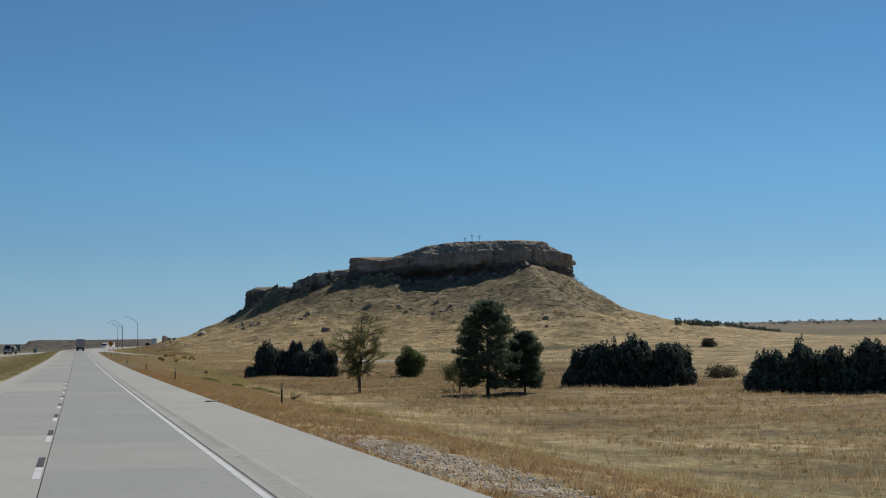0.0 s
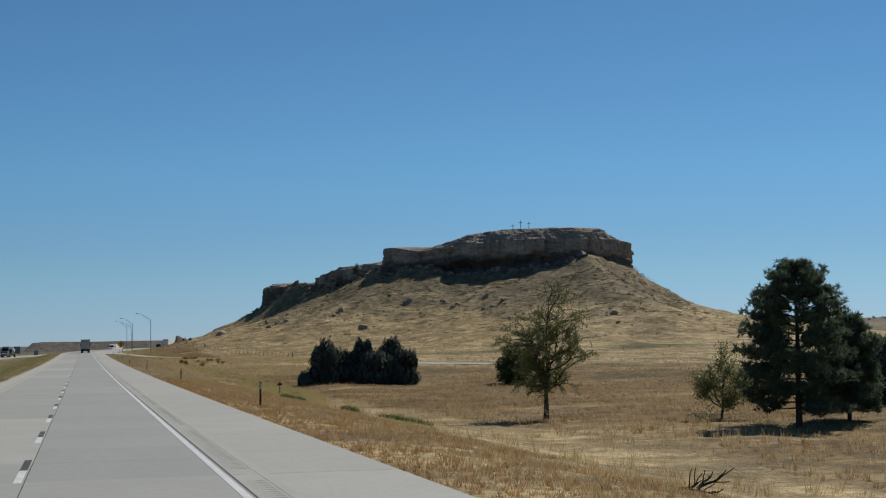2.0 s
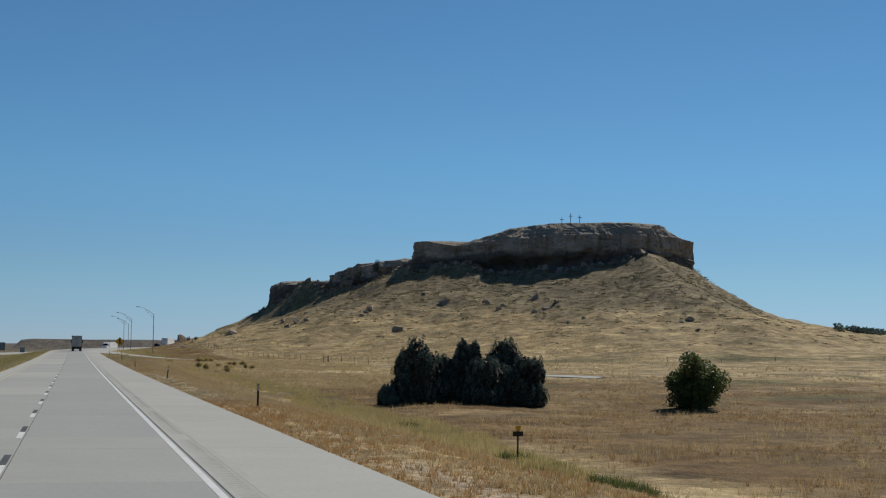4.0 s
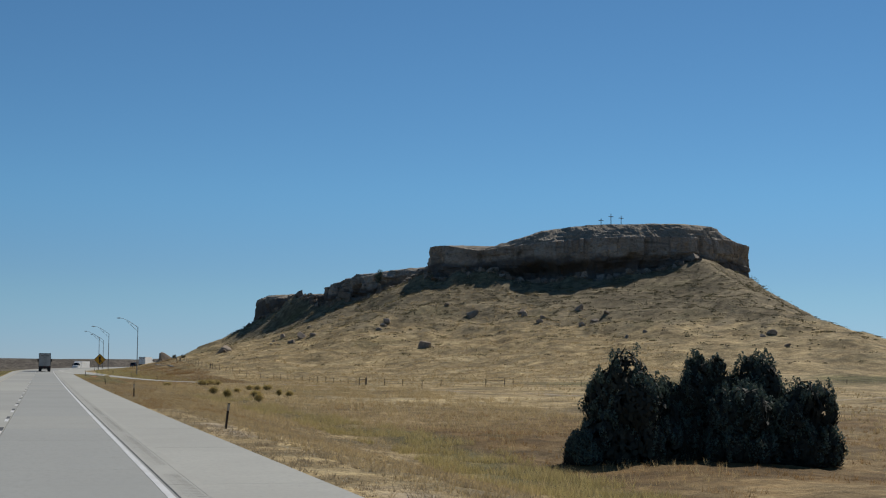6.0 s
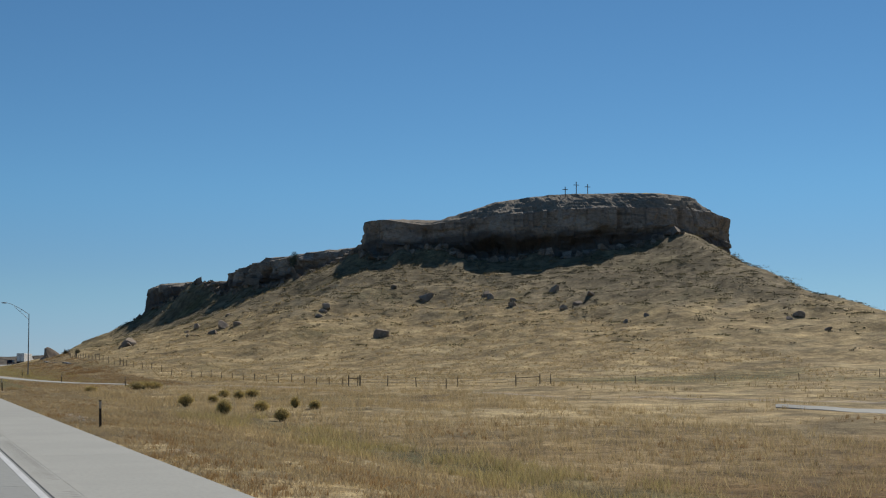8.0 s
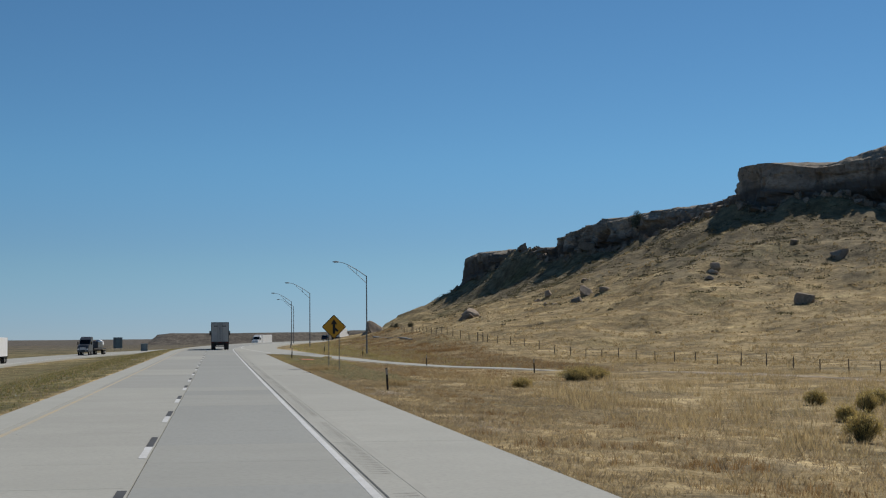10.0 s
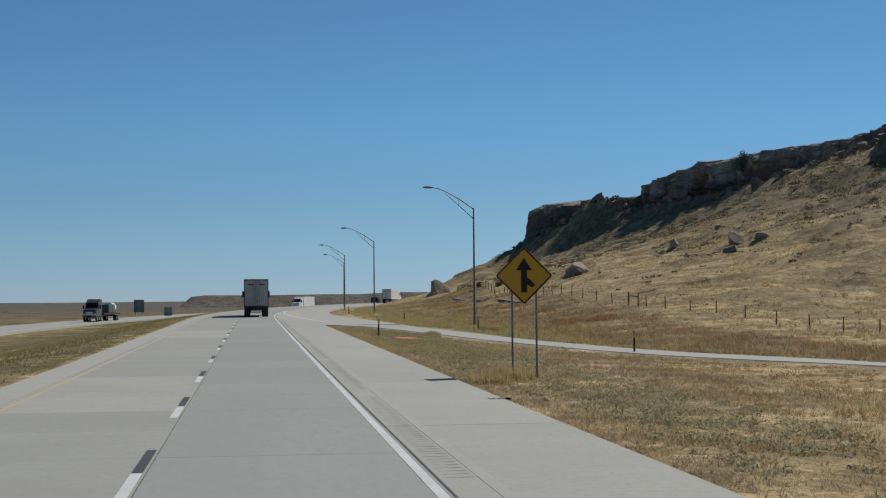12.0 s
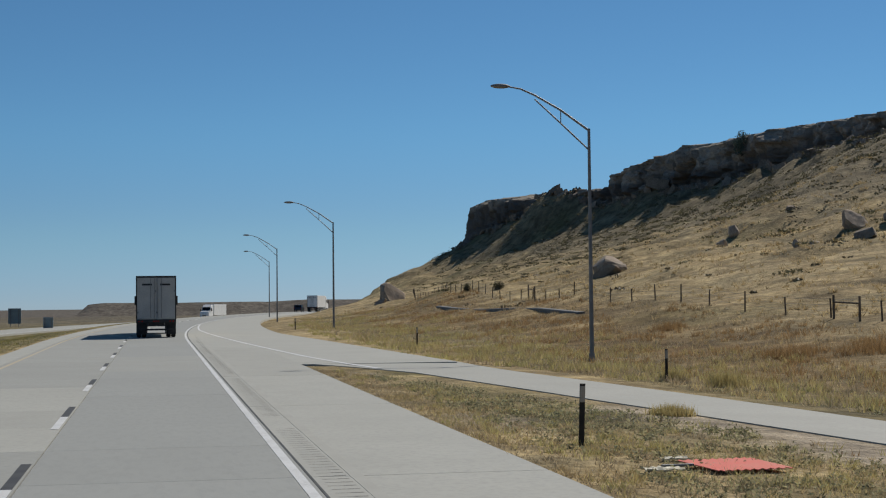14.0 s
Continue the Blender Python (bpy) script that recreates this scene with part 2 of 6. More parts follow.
    mx.inputs[7].default_value = (0.132, 0.116, 0.096, 1)
    nt.links.new(heath.outputs[0], mx.inputs[0])
    nt.links.new(col, mx.inputs[6])
    col = mx.outputs[2]
    # tufts: light and dark at the scale of single clumps and of drifts
    heights = []
    for scale, lo, hi, span in ((2.6, 0.30, 0.72, (0.72, 1.22)), (0.42, 0.33, 0.68, (0.60, 1.30)), (9.0, 0.3, 0.7, (0.8, 1.16)), (0.12, 0.36, 0.64, (0.74, 1.2))):
        n = nt.nodes.new("ShaderNodeTexNoise")
        n.inputs["Scale"].default_value, n.inputs["Detail"].default_value, n.inputs["Roughness"].default_value = scale, 3, 0.6
        nt.links.new(geo.outputs["Position"], n.inputs["Vector"])
        rg = nt.nodes.new("ShaderNodeMapRange")
        for k, val in enumerate((lo, hi, *span)):
            rg.inputs[k + 1].default_value = val
        nt.links.new(n.outputs["Fac"], rg.inputs[0])
        hs = nt.nodes.new("ShaderNodeHueSaturation")
        nt.links.new(rg.outputs[0], hs.inputs["Value"])
        nt.links.new(col, hs.inputs["Color"])
        col = hs.outputs[0]
        heights.append(n.outputs["Fac"])
    add = nt.nodes.new("ShaderNodeMath")
    add.operation, add.inputs[1].default_value = "MULTIPLY_ADD", 0.35
    nt.links.new(heights[2], add.inputs[0])
    nt.links.new(heights[0], add.inputs[2])
    bump = nt.nodes.new("ShaderNodeBump")
    bump.inputs["Strength"].default_value, bump.inputs["Distance"].default_value = 0.8, 0.25
    nt.links.new(add.outputs[0], bump.inputs["Height"])
    nt.links.new(bump.outputs[0], bsdf.inputs["Normal"])
    nt.links.new(col, bsdf.inputs["Base Color"])
    return m


M_GROUND = ground_material()


def rock_material():
    """Bedded sandstone: pale slabs, dark varnish running down the faces, thin dark partings between the beds."""
    m = material("sandstone", ((0.30, 0.255, 0.205), (0.42, 0.365, 0.30), (0.21, 0.18, 0.148)), 6.0, 0.8, 0.95, 0.45, world_space=True, stretch=(1, 1, 1.8), spec=0.12)
    nt = m.node_tree
    bsdf = nt.nodes["Principled BSDF"]
    col = nt.nodes[m["col_node"]].outputs[2]
    geo = nt.nodes.new("ShaderNodeNewGeometry")
    for scale, size, lo, hi, tone, top in (((1, 1, 0.22), 0.3, 0.54, 0.68, (0.11, 0.093, 0.078), 0.75), ((0.10, 0.10, 0.7), 1.0, 0.57, 0.66, (0.10, 0.085, 0.07), 0.45), ((1, 1, 1), 0.55, 0.60, 0.70, (0.06, 0.052, 0.045), 0.7), ((1, 1, 1), 0.16, 0.55, 0.72, (0.52, 0.46, 0.38), 0.5)):
        mp = nt.nodes.new("ShaderNodeMapping")
        mp.inputs["Scale"].default_value = scale
        nt.links.new(geo.outputs["Position"], mp.inputs["Vector"])
        n = nt.nodes.new("ShaderNodeTexNoise")
        n.inputs["Scale"].default_value, n.inputs["Detail"].default_value, n.inputs["Roughness"].default_value = size, 6, 0.6
        nt.links.new(mp.outputs[0], n.inputs["Vector"])
        rg = nt.nodes.new("ShaderNodeMapRange")
        for k, val in enumerate((lo, hi, 0.0, top)):
            rg.inputs[k + 1].default_value = val
        nt.links.new(n.outputs["Fac"], rg.inputs[0])
        mx = nt.nodes.new("ShaderNodeMix")
        mx.data_type = "RGBA"
        nt.links.new(rg.outputs[0], mx.inputs[0])
        nt.links.new(col, mx.inputs[6])
        mx.inputs[7].default_value = (*tone, 1)
        col = mx.outputs[2]
    # shade of the hollowed lower wall put into the colour: darker below a wavering height
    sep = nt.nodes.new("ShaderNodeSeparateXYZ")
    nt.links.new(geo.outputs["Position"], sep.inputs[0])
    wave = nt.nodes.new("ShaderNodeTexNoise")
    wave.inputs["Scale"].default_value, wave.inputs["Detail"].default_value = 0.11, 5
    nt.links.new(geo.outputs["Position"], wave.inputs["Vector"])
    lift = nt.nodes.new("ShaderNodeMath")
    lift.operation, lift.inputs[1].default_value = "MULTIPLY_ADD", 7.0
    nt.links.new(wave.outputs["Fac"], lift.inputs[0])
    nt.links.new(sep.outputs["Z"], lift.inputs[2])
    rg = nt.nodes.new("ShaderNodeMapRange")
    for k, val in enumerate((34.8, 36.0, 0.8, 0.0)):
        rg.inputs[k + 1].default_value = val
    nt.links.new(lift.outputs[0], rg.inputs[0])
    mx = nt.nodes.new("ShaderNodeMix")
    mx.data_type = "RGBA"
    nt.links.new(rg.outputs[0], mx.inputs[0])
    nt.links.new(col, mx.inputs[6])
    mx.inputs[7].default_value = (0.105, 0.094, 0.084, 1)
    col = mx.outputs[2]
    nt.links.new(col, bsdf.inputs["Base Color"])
    return m


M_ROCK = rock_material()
M_RUBBLE = material("fallen_rubble", ((0.24, 0.20, 0.155), (0.15, 0.125, 0.10), (0.32, 0.27, 0.215)), 1.6, 0.25, 0.95, 0.08, world_space=True, spec=0.12, island=0.3)
M_BOULDER = material("boulder_stone", ((0.33, 0.262, 0.195), (0.22, 0.18, 0.14), (0.40, 0.33, 0.25)), 1.6, 0.25, 0.95, 0.08, spread=0.25, spec=0.15)
M_SLAB = material("concrete", ((0.290, 0.292, 0.264), (0.312, 0.314, 0.284), (0.268, 0.270, 0.245)), 3.0, 0.12, 0.85, 0.003, world_space=True, spread=0.03)
M_WORN = material("worn_concrete", ((0.288, 0.294, 0.274), (0.303, 0.309, 0.288), (0.275, 0.281, 0.262)), 3.0, 0.12, 0.85, 0.003, world_space=True, stretch=(1, 0.25, 1), spread=0.025, spec=0.15)
M_SHOULDER = material("pale_concrete", ((0.334, 0.332, 0.294), (0.366, 0.363, 0.322), (0.300, 0.299, 0.268)), 2.5, 0.1, 0.88, 0.003, world_space=True, spread=0.04)
M_JOINT = material("joint_tar", ((0.17, 0.166, 0.152), (0.21, 0.206, 0.188)), 1.0, 0.1, 0.9, 0.002, world_space=True)
M_WHITE = material("white_line_paint", ((0.60, 0.60, 0.58), (0.49, 0.485, 0.46), (0.66, 0.66, 0.64)), 0.8, 0.05, 0.6, 0.001, world_space=True)
M_BLACK = material("black_line_paint", ((0.035, 0.035, 0.035), (0.06, 0.06, 0.058)), 0.8, 0.05, 0.7, 0.001, world_space=True)
M_YELLOW = material("yellow_line_paint", ((0.44, 0.36, 0.23), (0.39, 0.35, 0.27)), 1.2, 0.08, 0.7, 0.001, world_space=True)
M_STEEL = material("galvanised_steel", ((0.24, 0.24, 0.235), (0.17, 0.172, 0.17)), 0.6, 0.2, 0.6, 0.0, metal=0.15)
M_WOOD = material("weathered_wood", ((0.105, 0.078, 0.052), (0.165, 0.13, 0.098)), 0.3, 0.03, 0.9, 0.004, spread=0.3)
M_DARKPOST = material("dark_steel_post", ((0.022, 0.02, 0.018), (0.045, 0.038, 0.03)), 0.3, 0.03, 0.7, 0.001)
M_SEAM = material("pale_ground_concrete", ((0.362, 0.357, 0.318), (0.328, 0.325, 0.289)), 1.4, 0.1, 0.9, 0.002, world_space=True)
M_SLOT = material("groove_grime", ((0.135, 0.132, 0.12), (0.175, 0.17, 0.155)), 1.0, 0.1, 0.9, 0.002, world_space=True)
M_SIGNBACK = material("sign_panel_back", ((0.24, 0.30, 0.31), (0.20, 0.25, 0.265)), 1.2, 0.1, 0.5, 0.0005)
M_REFLECT = material("reflector_sheet", ((0.45, 0.42, 0.36), (0.35, 0.31, 0.25)), 0.2, 0.02, 0.4, 0.0005)
M_SIGN = material("yellow_sign_sheet", ((0.62, 0.33, 0.03), (0.56, 0.30, 0.03)), 0.6, 0.05, 0.4, 0.0003)
M_SIGNBLACK = material("black_sign_sheet", ((0.012, 0.012, 0.012), (0.02, 0.02, 0.02)), 0.6, 0.05, 0.4, 0.0003)
M_TRAILER = material("trailer_aluminium", ((0.47, 0.455, 0.425), (0.39, 0.38, 0.355), (0.32, 0.31, 0.295)), 0.9, 0.07, 0.55, 0.002, metal=0.1)
M_VANWHITE = material("white_van_panel", ((0.78, 0.78, 0.77), (0.70, 0.70, 0.69)), 1.5, 0.1, 0.4, 0.001)
M_CHASSIS = material("black_chassis", ((0.02, 0.02, 0.02), (0.045, 0.042, 0.04)), 0.5, 0.05, 0.7, 0.002)
M_TYRE = material("tyre_rubber", ((0.02, 0.02, 0.02), (0.03, 0.03, 0.03)), 0.3, 0.02, 0.85, 0.002)
M_RIM = material("wheel_alloy", ((0.55, 0.55, 0.56), (0.42, 0.42, 0.43)), 0.3, 0.02, 0.35, 0.0005, metal=0.9)
M_RED = material("red_lens", ((0.35, 0.015, 0.01), (0.28, 0.012, 0.01)), 0.1, 0.02, 0.25, 0.0)
M_CARPAINT = material("dark_blue_paint", ((0.03, 0.045, 0.08), (0.025, 0.04, 0.07)), 0.8, 0.05, 0.25, 0.0, metal=0.4)
M_GREYPAINT = material("grey_paint", ((0.12, 0.125, 0.135), (0.09, 0.095, 0.10)), 0.8, 0.05, 0.3, 0.0, metal=0.3)
M_GLASS = material("dark_window_glass", ((0.012, 0.014, 0.016), (0.02, 0.022, 0.025)), 0.8, 0.05, 0.08, 0.0, spec=0.6)
M_ORANGE = material("faded_orange_board", ((0.86, 0.20, 0.145), (0.80, 0.25, 0.18)), 0.4, 0.04, 0.7, 0.002)
M_GRAVEL = material("crushed_gravel", ((0.56, 0.50, 0.42), (0.44, 0.39, 0.32)), 0.6, 0.05, 0.95, 0.0, world_space=True, island=0.35)
M_SCRAP = material("pale_scrap", ((0.62, 0.58, 0.45), (0.48, 0.43, 0.30)), 0.2, 0.03, 0.7, 0.004)
M_BARK = material("bark", ((0.075, 0.058, 0.045), (0.045, 0.036, 0.03), (0.11, 0.09, 0.075)), 0.4, 0.05, 0.95, 0.02)
M_JUNIPER = leafy("juniper_foliage", (0.082, 0.118, 0.092), (0.13, 0.166, 0.128), 0.85, through=0.15, island=0.3)
# foliage darkened by colour, for the shade deep inside a juniper crown
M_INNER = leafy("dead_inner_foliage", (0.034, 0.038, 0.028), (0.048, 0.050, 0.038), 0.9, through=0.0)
M_PINE = leafy("pine_needles", (0.080, 0.118, 0.074), (0.125, 0.162, 0.10), 0.8, through=0.4)
M_LEAF = leafy("broad_leaves", (0.075, 0.102, 0.028), (0.11, 0.132, 0.042))
M_SPARSE = leafy("yellowing_leaves", (0.155, 0.175, 0.055), (0.215, 0.215, 0.08))
M_BRUSH = leafy("rabbitbrush", (0.56, 0.43, 0.16), (0.38, 0.30, 0.11))
M_SCRUB = leafy("slope_scrub", (0.15, 0.128, 0.075), (0.20, 0.16, 0.095), through=0.1)
M_SAGE = leafy("dark_sage", (0.105, 0.100, 0.055), (0.15, 0.13, 0.075), 0.85, through=0.15)
M_OLIVE = leafy("olive_scrub", (0.15, 0.138, 0.07), (0.21, 0.18, 0.095), 0.85, through=0.2)
M_MEDIAN = leafy("median_grass_blades", (0.245, 0.225, 0.088), (0.30, 0.26, 0.11), 0.8, 0.45, 0.32)
M_STRAW = leafy("dry_grass_blades", (0.475, 0.37, 0.20), (0.385, 0.29, 0.148), 0.8, 0.45, 0.32)
M_FORB = leafy("grey_green_forbs", (0.28, 0.27, 0.15), (0.36, 0.32, 0.18), 0.8, 0.4, 0.55)
M_FRESH = leafy("yellow_green_grass", (0.36, 0.33, 0.13), (0.47, 0.40, 0.175), 0.8, 0.45, 0.32)
M_CAP = material("cap_rubble", ((0.29, 0.25, 0.195), (0.19, 0.165, 0.125), (0.36, 0.315, 0.25)), 2.5, 0.5, 0.95, 0.2, world_space=True, spec=0.1)
M_TAN = leafy("matted_tan_grass", (0.425, 0.34, 0.21), (0.30, 0.235, 0.148), 0.8, 0.4, 0.32)
M_RUST = leafy("rust_weed_blades", (0.26, 0.16, 0.07), (0.33, 0.215, 0.10), 0.8, 0.45, 0.32)
M_RUSSET = leafy("russet_grass_blades", (0.32, 0.188, 0.078), (0.39, 0.25, 0.112), 0.8, 0.45, 0.32)
M_GREEN = leafy("green_grass_blades", (0.36, 0.30, 0.125), (0.44, 0.355, 0.165), 0.8, 0.45, 0.32)

# ---- building helpers ----
def mesh_of(name, verts, faces, mat=None, smooth=False):
    me = bpy.data.meshes.new(name)
    me.from_pydata([tuple(v) for v in verts] if not isinstance(verts, np.ndarray) else verts.tolist(), [], faces if isinstance(faces, list) else faces.tolist())
    if mat:
        me.materials.append(mat)
    if smooth:
        me.polygons.foreach_set("use_smooth", [True] * len(me.polygons))
    me.update()
    return me


def part(name, bm, mat, parent, label="", smooth=False):
    """Links a bmesh (or a mesh) as one object under a thing or a part."""
    if isinstance(bm, bmesh.types.BMesh):
        me = bpy.data.meshes.new(name)
        bm.to_mesh(me)
        bm.free()
        me.materials.append(mat)
        if smooth:
            me.polygons.foreach_set("use_smooth", [True] * len(me.polygons))
    else:
        me = bm
    ob = new(name, me)
    ob.parent = parent
    if label:
        ob["label"] = label
    return ob


def thing(name, m, label, category, group=""):
    ob = tagged(new(name), label, category, group)
    ob.matrix_basis = m
    return ob


def box(x0, x1, y0, y1, z0, z1, bevel=0.0, bm=None):
    bm = bm or bmesh.new()
    r = bmesh.ops.create_cube(bm, size=1)
    bmesh.ops.transform(bm, verts=r["verts"], matrix=Matrix.Translation(((x0 + x1) / 2, (y0 + y1) / 2, (z0 + z1) / 2)) @ Matrix.Diagonal((x1 - x0, y1 - y0, z1 - z0, 1)))
    if bevel:
        es = list({e for v in r["verts"] for e in v.link_edges})
        bmesh.ops.bevel(bm, geom=es, offset=bevel, segments=2, affect="EDGES", profile=0.6)
    return bm


def rod(a, b, r0, r1=None, seg=8, bm=None, caps=True):
    bm = bm or bmesh.new()
    a, b = Vector(a), Vector(b)
    d = b - a
    r = bmesh.ops.create_cone(bm, cap_ends=caps, segments=seg, radius1=r0, radius2=r0 if r1 is None else r1, depth=d.length)
    bmesh.ops.transform(bm, verts=r["verts"], matrix=Matrix.Translation((a + b) / 2) @ d.to_track_quat("Z", "Y").to_matrix().to_4x4())
    return bm


def tube(points, radii, seg=6):
    """Vertices and faces of one tapered tube along points."""
    pts = [Vector(p) for p in points]
    vs, fs = [], []
    for i, p in enumerate(pts):
        d = (pts[min(i + 1, len(pts) - 1)] - pts[max(i - 1, 0)]).normalized()
        s = d.cross(Vector((0.3, 0.9, 0.2))).normalized()
        t = d.cross(s)
        for k in range(seg):
            a = math.tau * k / seg
            vs.append(p + (s * math.cos(a) + t * math.sin(a)) * radii[i])
        if i:
            o = (i - 1) * seg
            fs += [(o + k, o + (k + 1) % seg, o + seg + (k + 1) % seg, o + seg + k) for k in range(seg)]
    return vs, fs


def joined_tubes(tubes):
    vs, fs = [], []
    for points, radii, seg in tubes:
        v, f = tube(points, radii, seg)
        o = len(vs)
        vs += v
        fs += [tuple(i + o for i in q) for q in f]
    return vs, fs


def sweep(name, left, right, y0, y1, top, deep, step, mat, parent=None):
    """A strip of pavement along the road, between two sideways edges (numbers or functions of y)."""
    ys = np.arange(y0, y1 + step * 0.5, step)
    lf = np.array([left(v) if callable(left) else left for v in ys]) + bend(ys)
    rt = np.array([right(v) if callable(right) else right for v in ys]) + bend(ys)
    z = road_z(ys) + top
    v, f = [], []
    for i in range(len(ys)):
        v += [(lf[i], ys[i], z[i] - deep), (lf[i], ys[i], z[i]), (rt[i], ys[i], z[i]), (rt[i], ys[i], z[i] - deep)]
        if i:
            o = 4 * (i - 1)
            f += [(o + k, o + k + 1, o + k + 5, o + k + 4) for k in range(3)]
    f += [(0, 3, 2, 1), (len(v) - 4, len(v) - 3, len(v) - 2, len(v) - 1)]
    ob = new(name, mesh_of(name, v, f, mat))
    ob.parent = parent
    return ob


# a pale dirt lane across the field
LANE = np.array([(190, 340), (120, 336), (92, 335), (69, 337), (60, 347), (56, 360), (48, 372), (40, 390), (33, 412)], float)


def lane_distance(x, y):
    best = np.full(np.shape(x), 1e9)
    for (ax, ay), (bx, by) in zip(LANE, LANE[1:]):
        t = np.clip(((x - ax) * (bx - ax) + (y - ay) * (by - ay)) / ((bx - ax) ** 2 + (by - ay) ** 2), 0, 1)
        best = np.minimum(best, np.hypot(x - ax - t * (bx - ax), y - ay - t * (by - ay)))
    return best


# ---- ground ----
def build_ground():
    xs = np.concatenate([[-4200, -2600, -1700, -1200, -850, -600, -430, -300, -220, -160, -120], np.arange(-95, -6, 4), [-5.6, -5.05, -4.8, -3, 0, 3, 6.8, 7.05, 7.3],
                         np.arange(7.8, 46, 0.8), np.arange(46.5, 125, 1.8), np.arange(126, 215, 2.2), np.arange(216, 262, 5.0), [270, 285, 305, 330, 360, 400, 450, 520, 620, 760, 950, 1200, 1600, 2200, 3200, 4300]])
    ys = np.concatenate([[-3000, -1500, -700, -300, -120, -50], np.arange(-20, 500, 1.6), np.arange(500, 700, 2.2), np.arange(702, 920, 4.0), [930, 945, 965, 990, 1020, 1060, 1110, 1170, 1240, 1320, 1400, 1425, 1445, 1465, 1500, 1560, 1700, 1900, 2200, 2600, 3100, 3700, 4600]])
    X, Y = np.meshgrid(xs, ys)
    w = ease(Y, 495, 620)
    X = X + bend(np.minimum(Y, 900)) * w * ease(-np.abs(X), -60, -12)
    Z = land_z(X, Y)
    d = X - bend(Y)
    Z = Z + np.where((d > 8) & (d < 130) & (Y > 0) & (Y < 720) & ~((d < 26) & (Y > 400) & (Y < 492)), 0.05, 0) * rough(X, Y, 2.7, 11)
    nx, ny = len(xs), len(ys)
    idx = np.arange(nx * ny).reshape(ny, nx)
    f = np.stack([idx[:-1, :-1], idx[:-1, 1:], idx[1:, 1:], idx[1:, :-1]], -1).reshape(-1, 4)
    me = mesh_of("ground", np.stack([X, Y, Z], -1).reshape(-1, 3), f, M_GROUND, True)
    # what grows where
    n1, n2, n3 = rough(X, Y, 14, 21), rough(X, Y, 45, 22), rough(X, Y, 5, 23)
    verge = ease(d, 6, 7.5) * (1 - ease(d, 11.5, 14.5))
    rust = verge * (0.25 - 0.2 * ease(Y, 195, 260)) + ease(d, 19, 27) * (1 - ease(d, 95, 130)) * (1 - ease(Y, 285, 345)) * (0.62 + 0.25 * ease(Y, 120, 175) + 0.3 * n2)
    rust = rust + np.where(d < -5, ease(-d, 5, 6) * (1 - ease(-d, 9, 12)) * 0.2, 0)
    bench = swale(Y)
    green = np.exp(-((d - bench - 2.2 - 1.6 * ease(Y, 170, 240) - 0.8 * n2) / (1.5 + 1.6 * ease(Y, 170, 240))) ** 2) * (0.45 + 0.4 * ease(Y, 170, 240) + 0.3 * n1) * (1 - ease(Y, 325, 365)) + 0.5 * ease(n2, 0.2, 0.9) * ease(d, 22, 36)
    green = green + np.where(d < -5.5, 0.8 + 0.2 * n1, 0) * (1 - ease(-d, 26, 30)) + np.exp(-((d - 10.2) / 1.9) ** 2) * ease(Y, 380, 400) * (1 - ease(Y, 478, 486)) * (0.55 + 0.5 * n1) + verge * ease(Y, 440, 460) * 0.3
    track = np.exp(-((d - bench + 0.3 - 0.2 * n2) / 0.4) ** 2) * (0.6 + 0.2 * n1) * (1 - ease(Y, 300, 330))
    track = np.maximum(track, 1.5 * np.exp(-(lane_distance(X, Y) / 1.1) ** 2))
    green = green + 0.7 * np.exp(-((Y - 404 - 4 * n2) / 6.0) ** 2) * ease(X, 55, 80) + 0.55 * ease(n1 + n2, 0.3, 1.2) * ease(d, 28, 36) * ease(Y, 255, 285) * (1 - ease(Y, 325, 345))
    bare = track + np.exp(-((d - 8.4) / 0.9) ** 2) * (ease(n2 + 0.6 * n1, 0.1, 0.7) * 0.85) + ease(n3 + n1, 0.9, 1.6) * 0.35 * ease(Z, 4, 16)
    damp = ease(d, 14, 17) * (1 - ease(d, 29, 36)) * ease(Y, 415, 440) * (1 - ease(Y, 600, 680))
    foot = ease(d, 22, 30) * (1 - ease(d, 40, 48)) * ease(Y, 325, 350) * (1 - ease(Y, 440, 470))
    green = green + damp * (0.6 + 0.3 * n2) * (1 - 0.6 * ease(d, 19, 25))
    rust = rust + damp * (0.3 + 0.3 * n1 + 0.45 * ease(d, 19, 25)) + foot * (0.4 + 0.3 * n1)
    green = green + foot * 0.3 + ease(d, 15, 20) * (1 - ease(Y, 60, 110)) * (0.55 + 0.4 * n1)
    bare = bare + 0.28 * ease(d, 7, 8) * (1 - ease(d, 13, 20)) * ease(Y, 270, 320) * (1 - ease(Y, 430, 450)) * (0.8 + 0.5 * n1) + 0.55 * ease(Y, 400, 420) * np.exp(-((d - 13.3) / 2.0) ** 2) * (1 - ease(Y, 470, 480))
    bare = bare + 1.3 * np.exp(-((d - 8.5) / 1.0) ** 2) * ease(Y, 21, 26) * (1 - ease(Y, 36, 44))
    rust = rust + np.exp(-((d - 15.5) / 2.6) ** 2) * ease(Y, 390, 402) * (1 - ease(Y, 455, 466)) * (0.35 + 0.5 * n1)
    kerb = np.interp(Y, [405, 411, 421, 431, 438.5, 449, 461.5, 475], [36, 32, 25.7, 20.8, 17.6, 14.5, 12.1, 10.1])
    bare = bare + 1.0 * np.exp(-((X - kerb + 1.3) / 1.2) ** 2) * (0.62 + 0.7 * n3) * ease(Y, 404, 410) * (1 - ease(Y, 455, 468))
    out = np.hypot(X - 20, Y - 200)
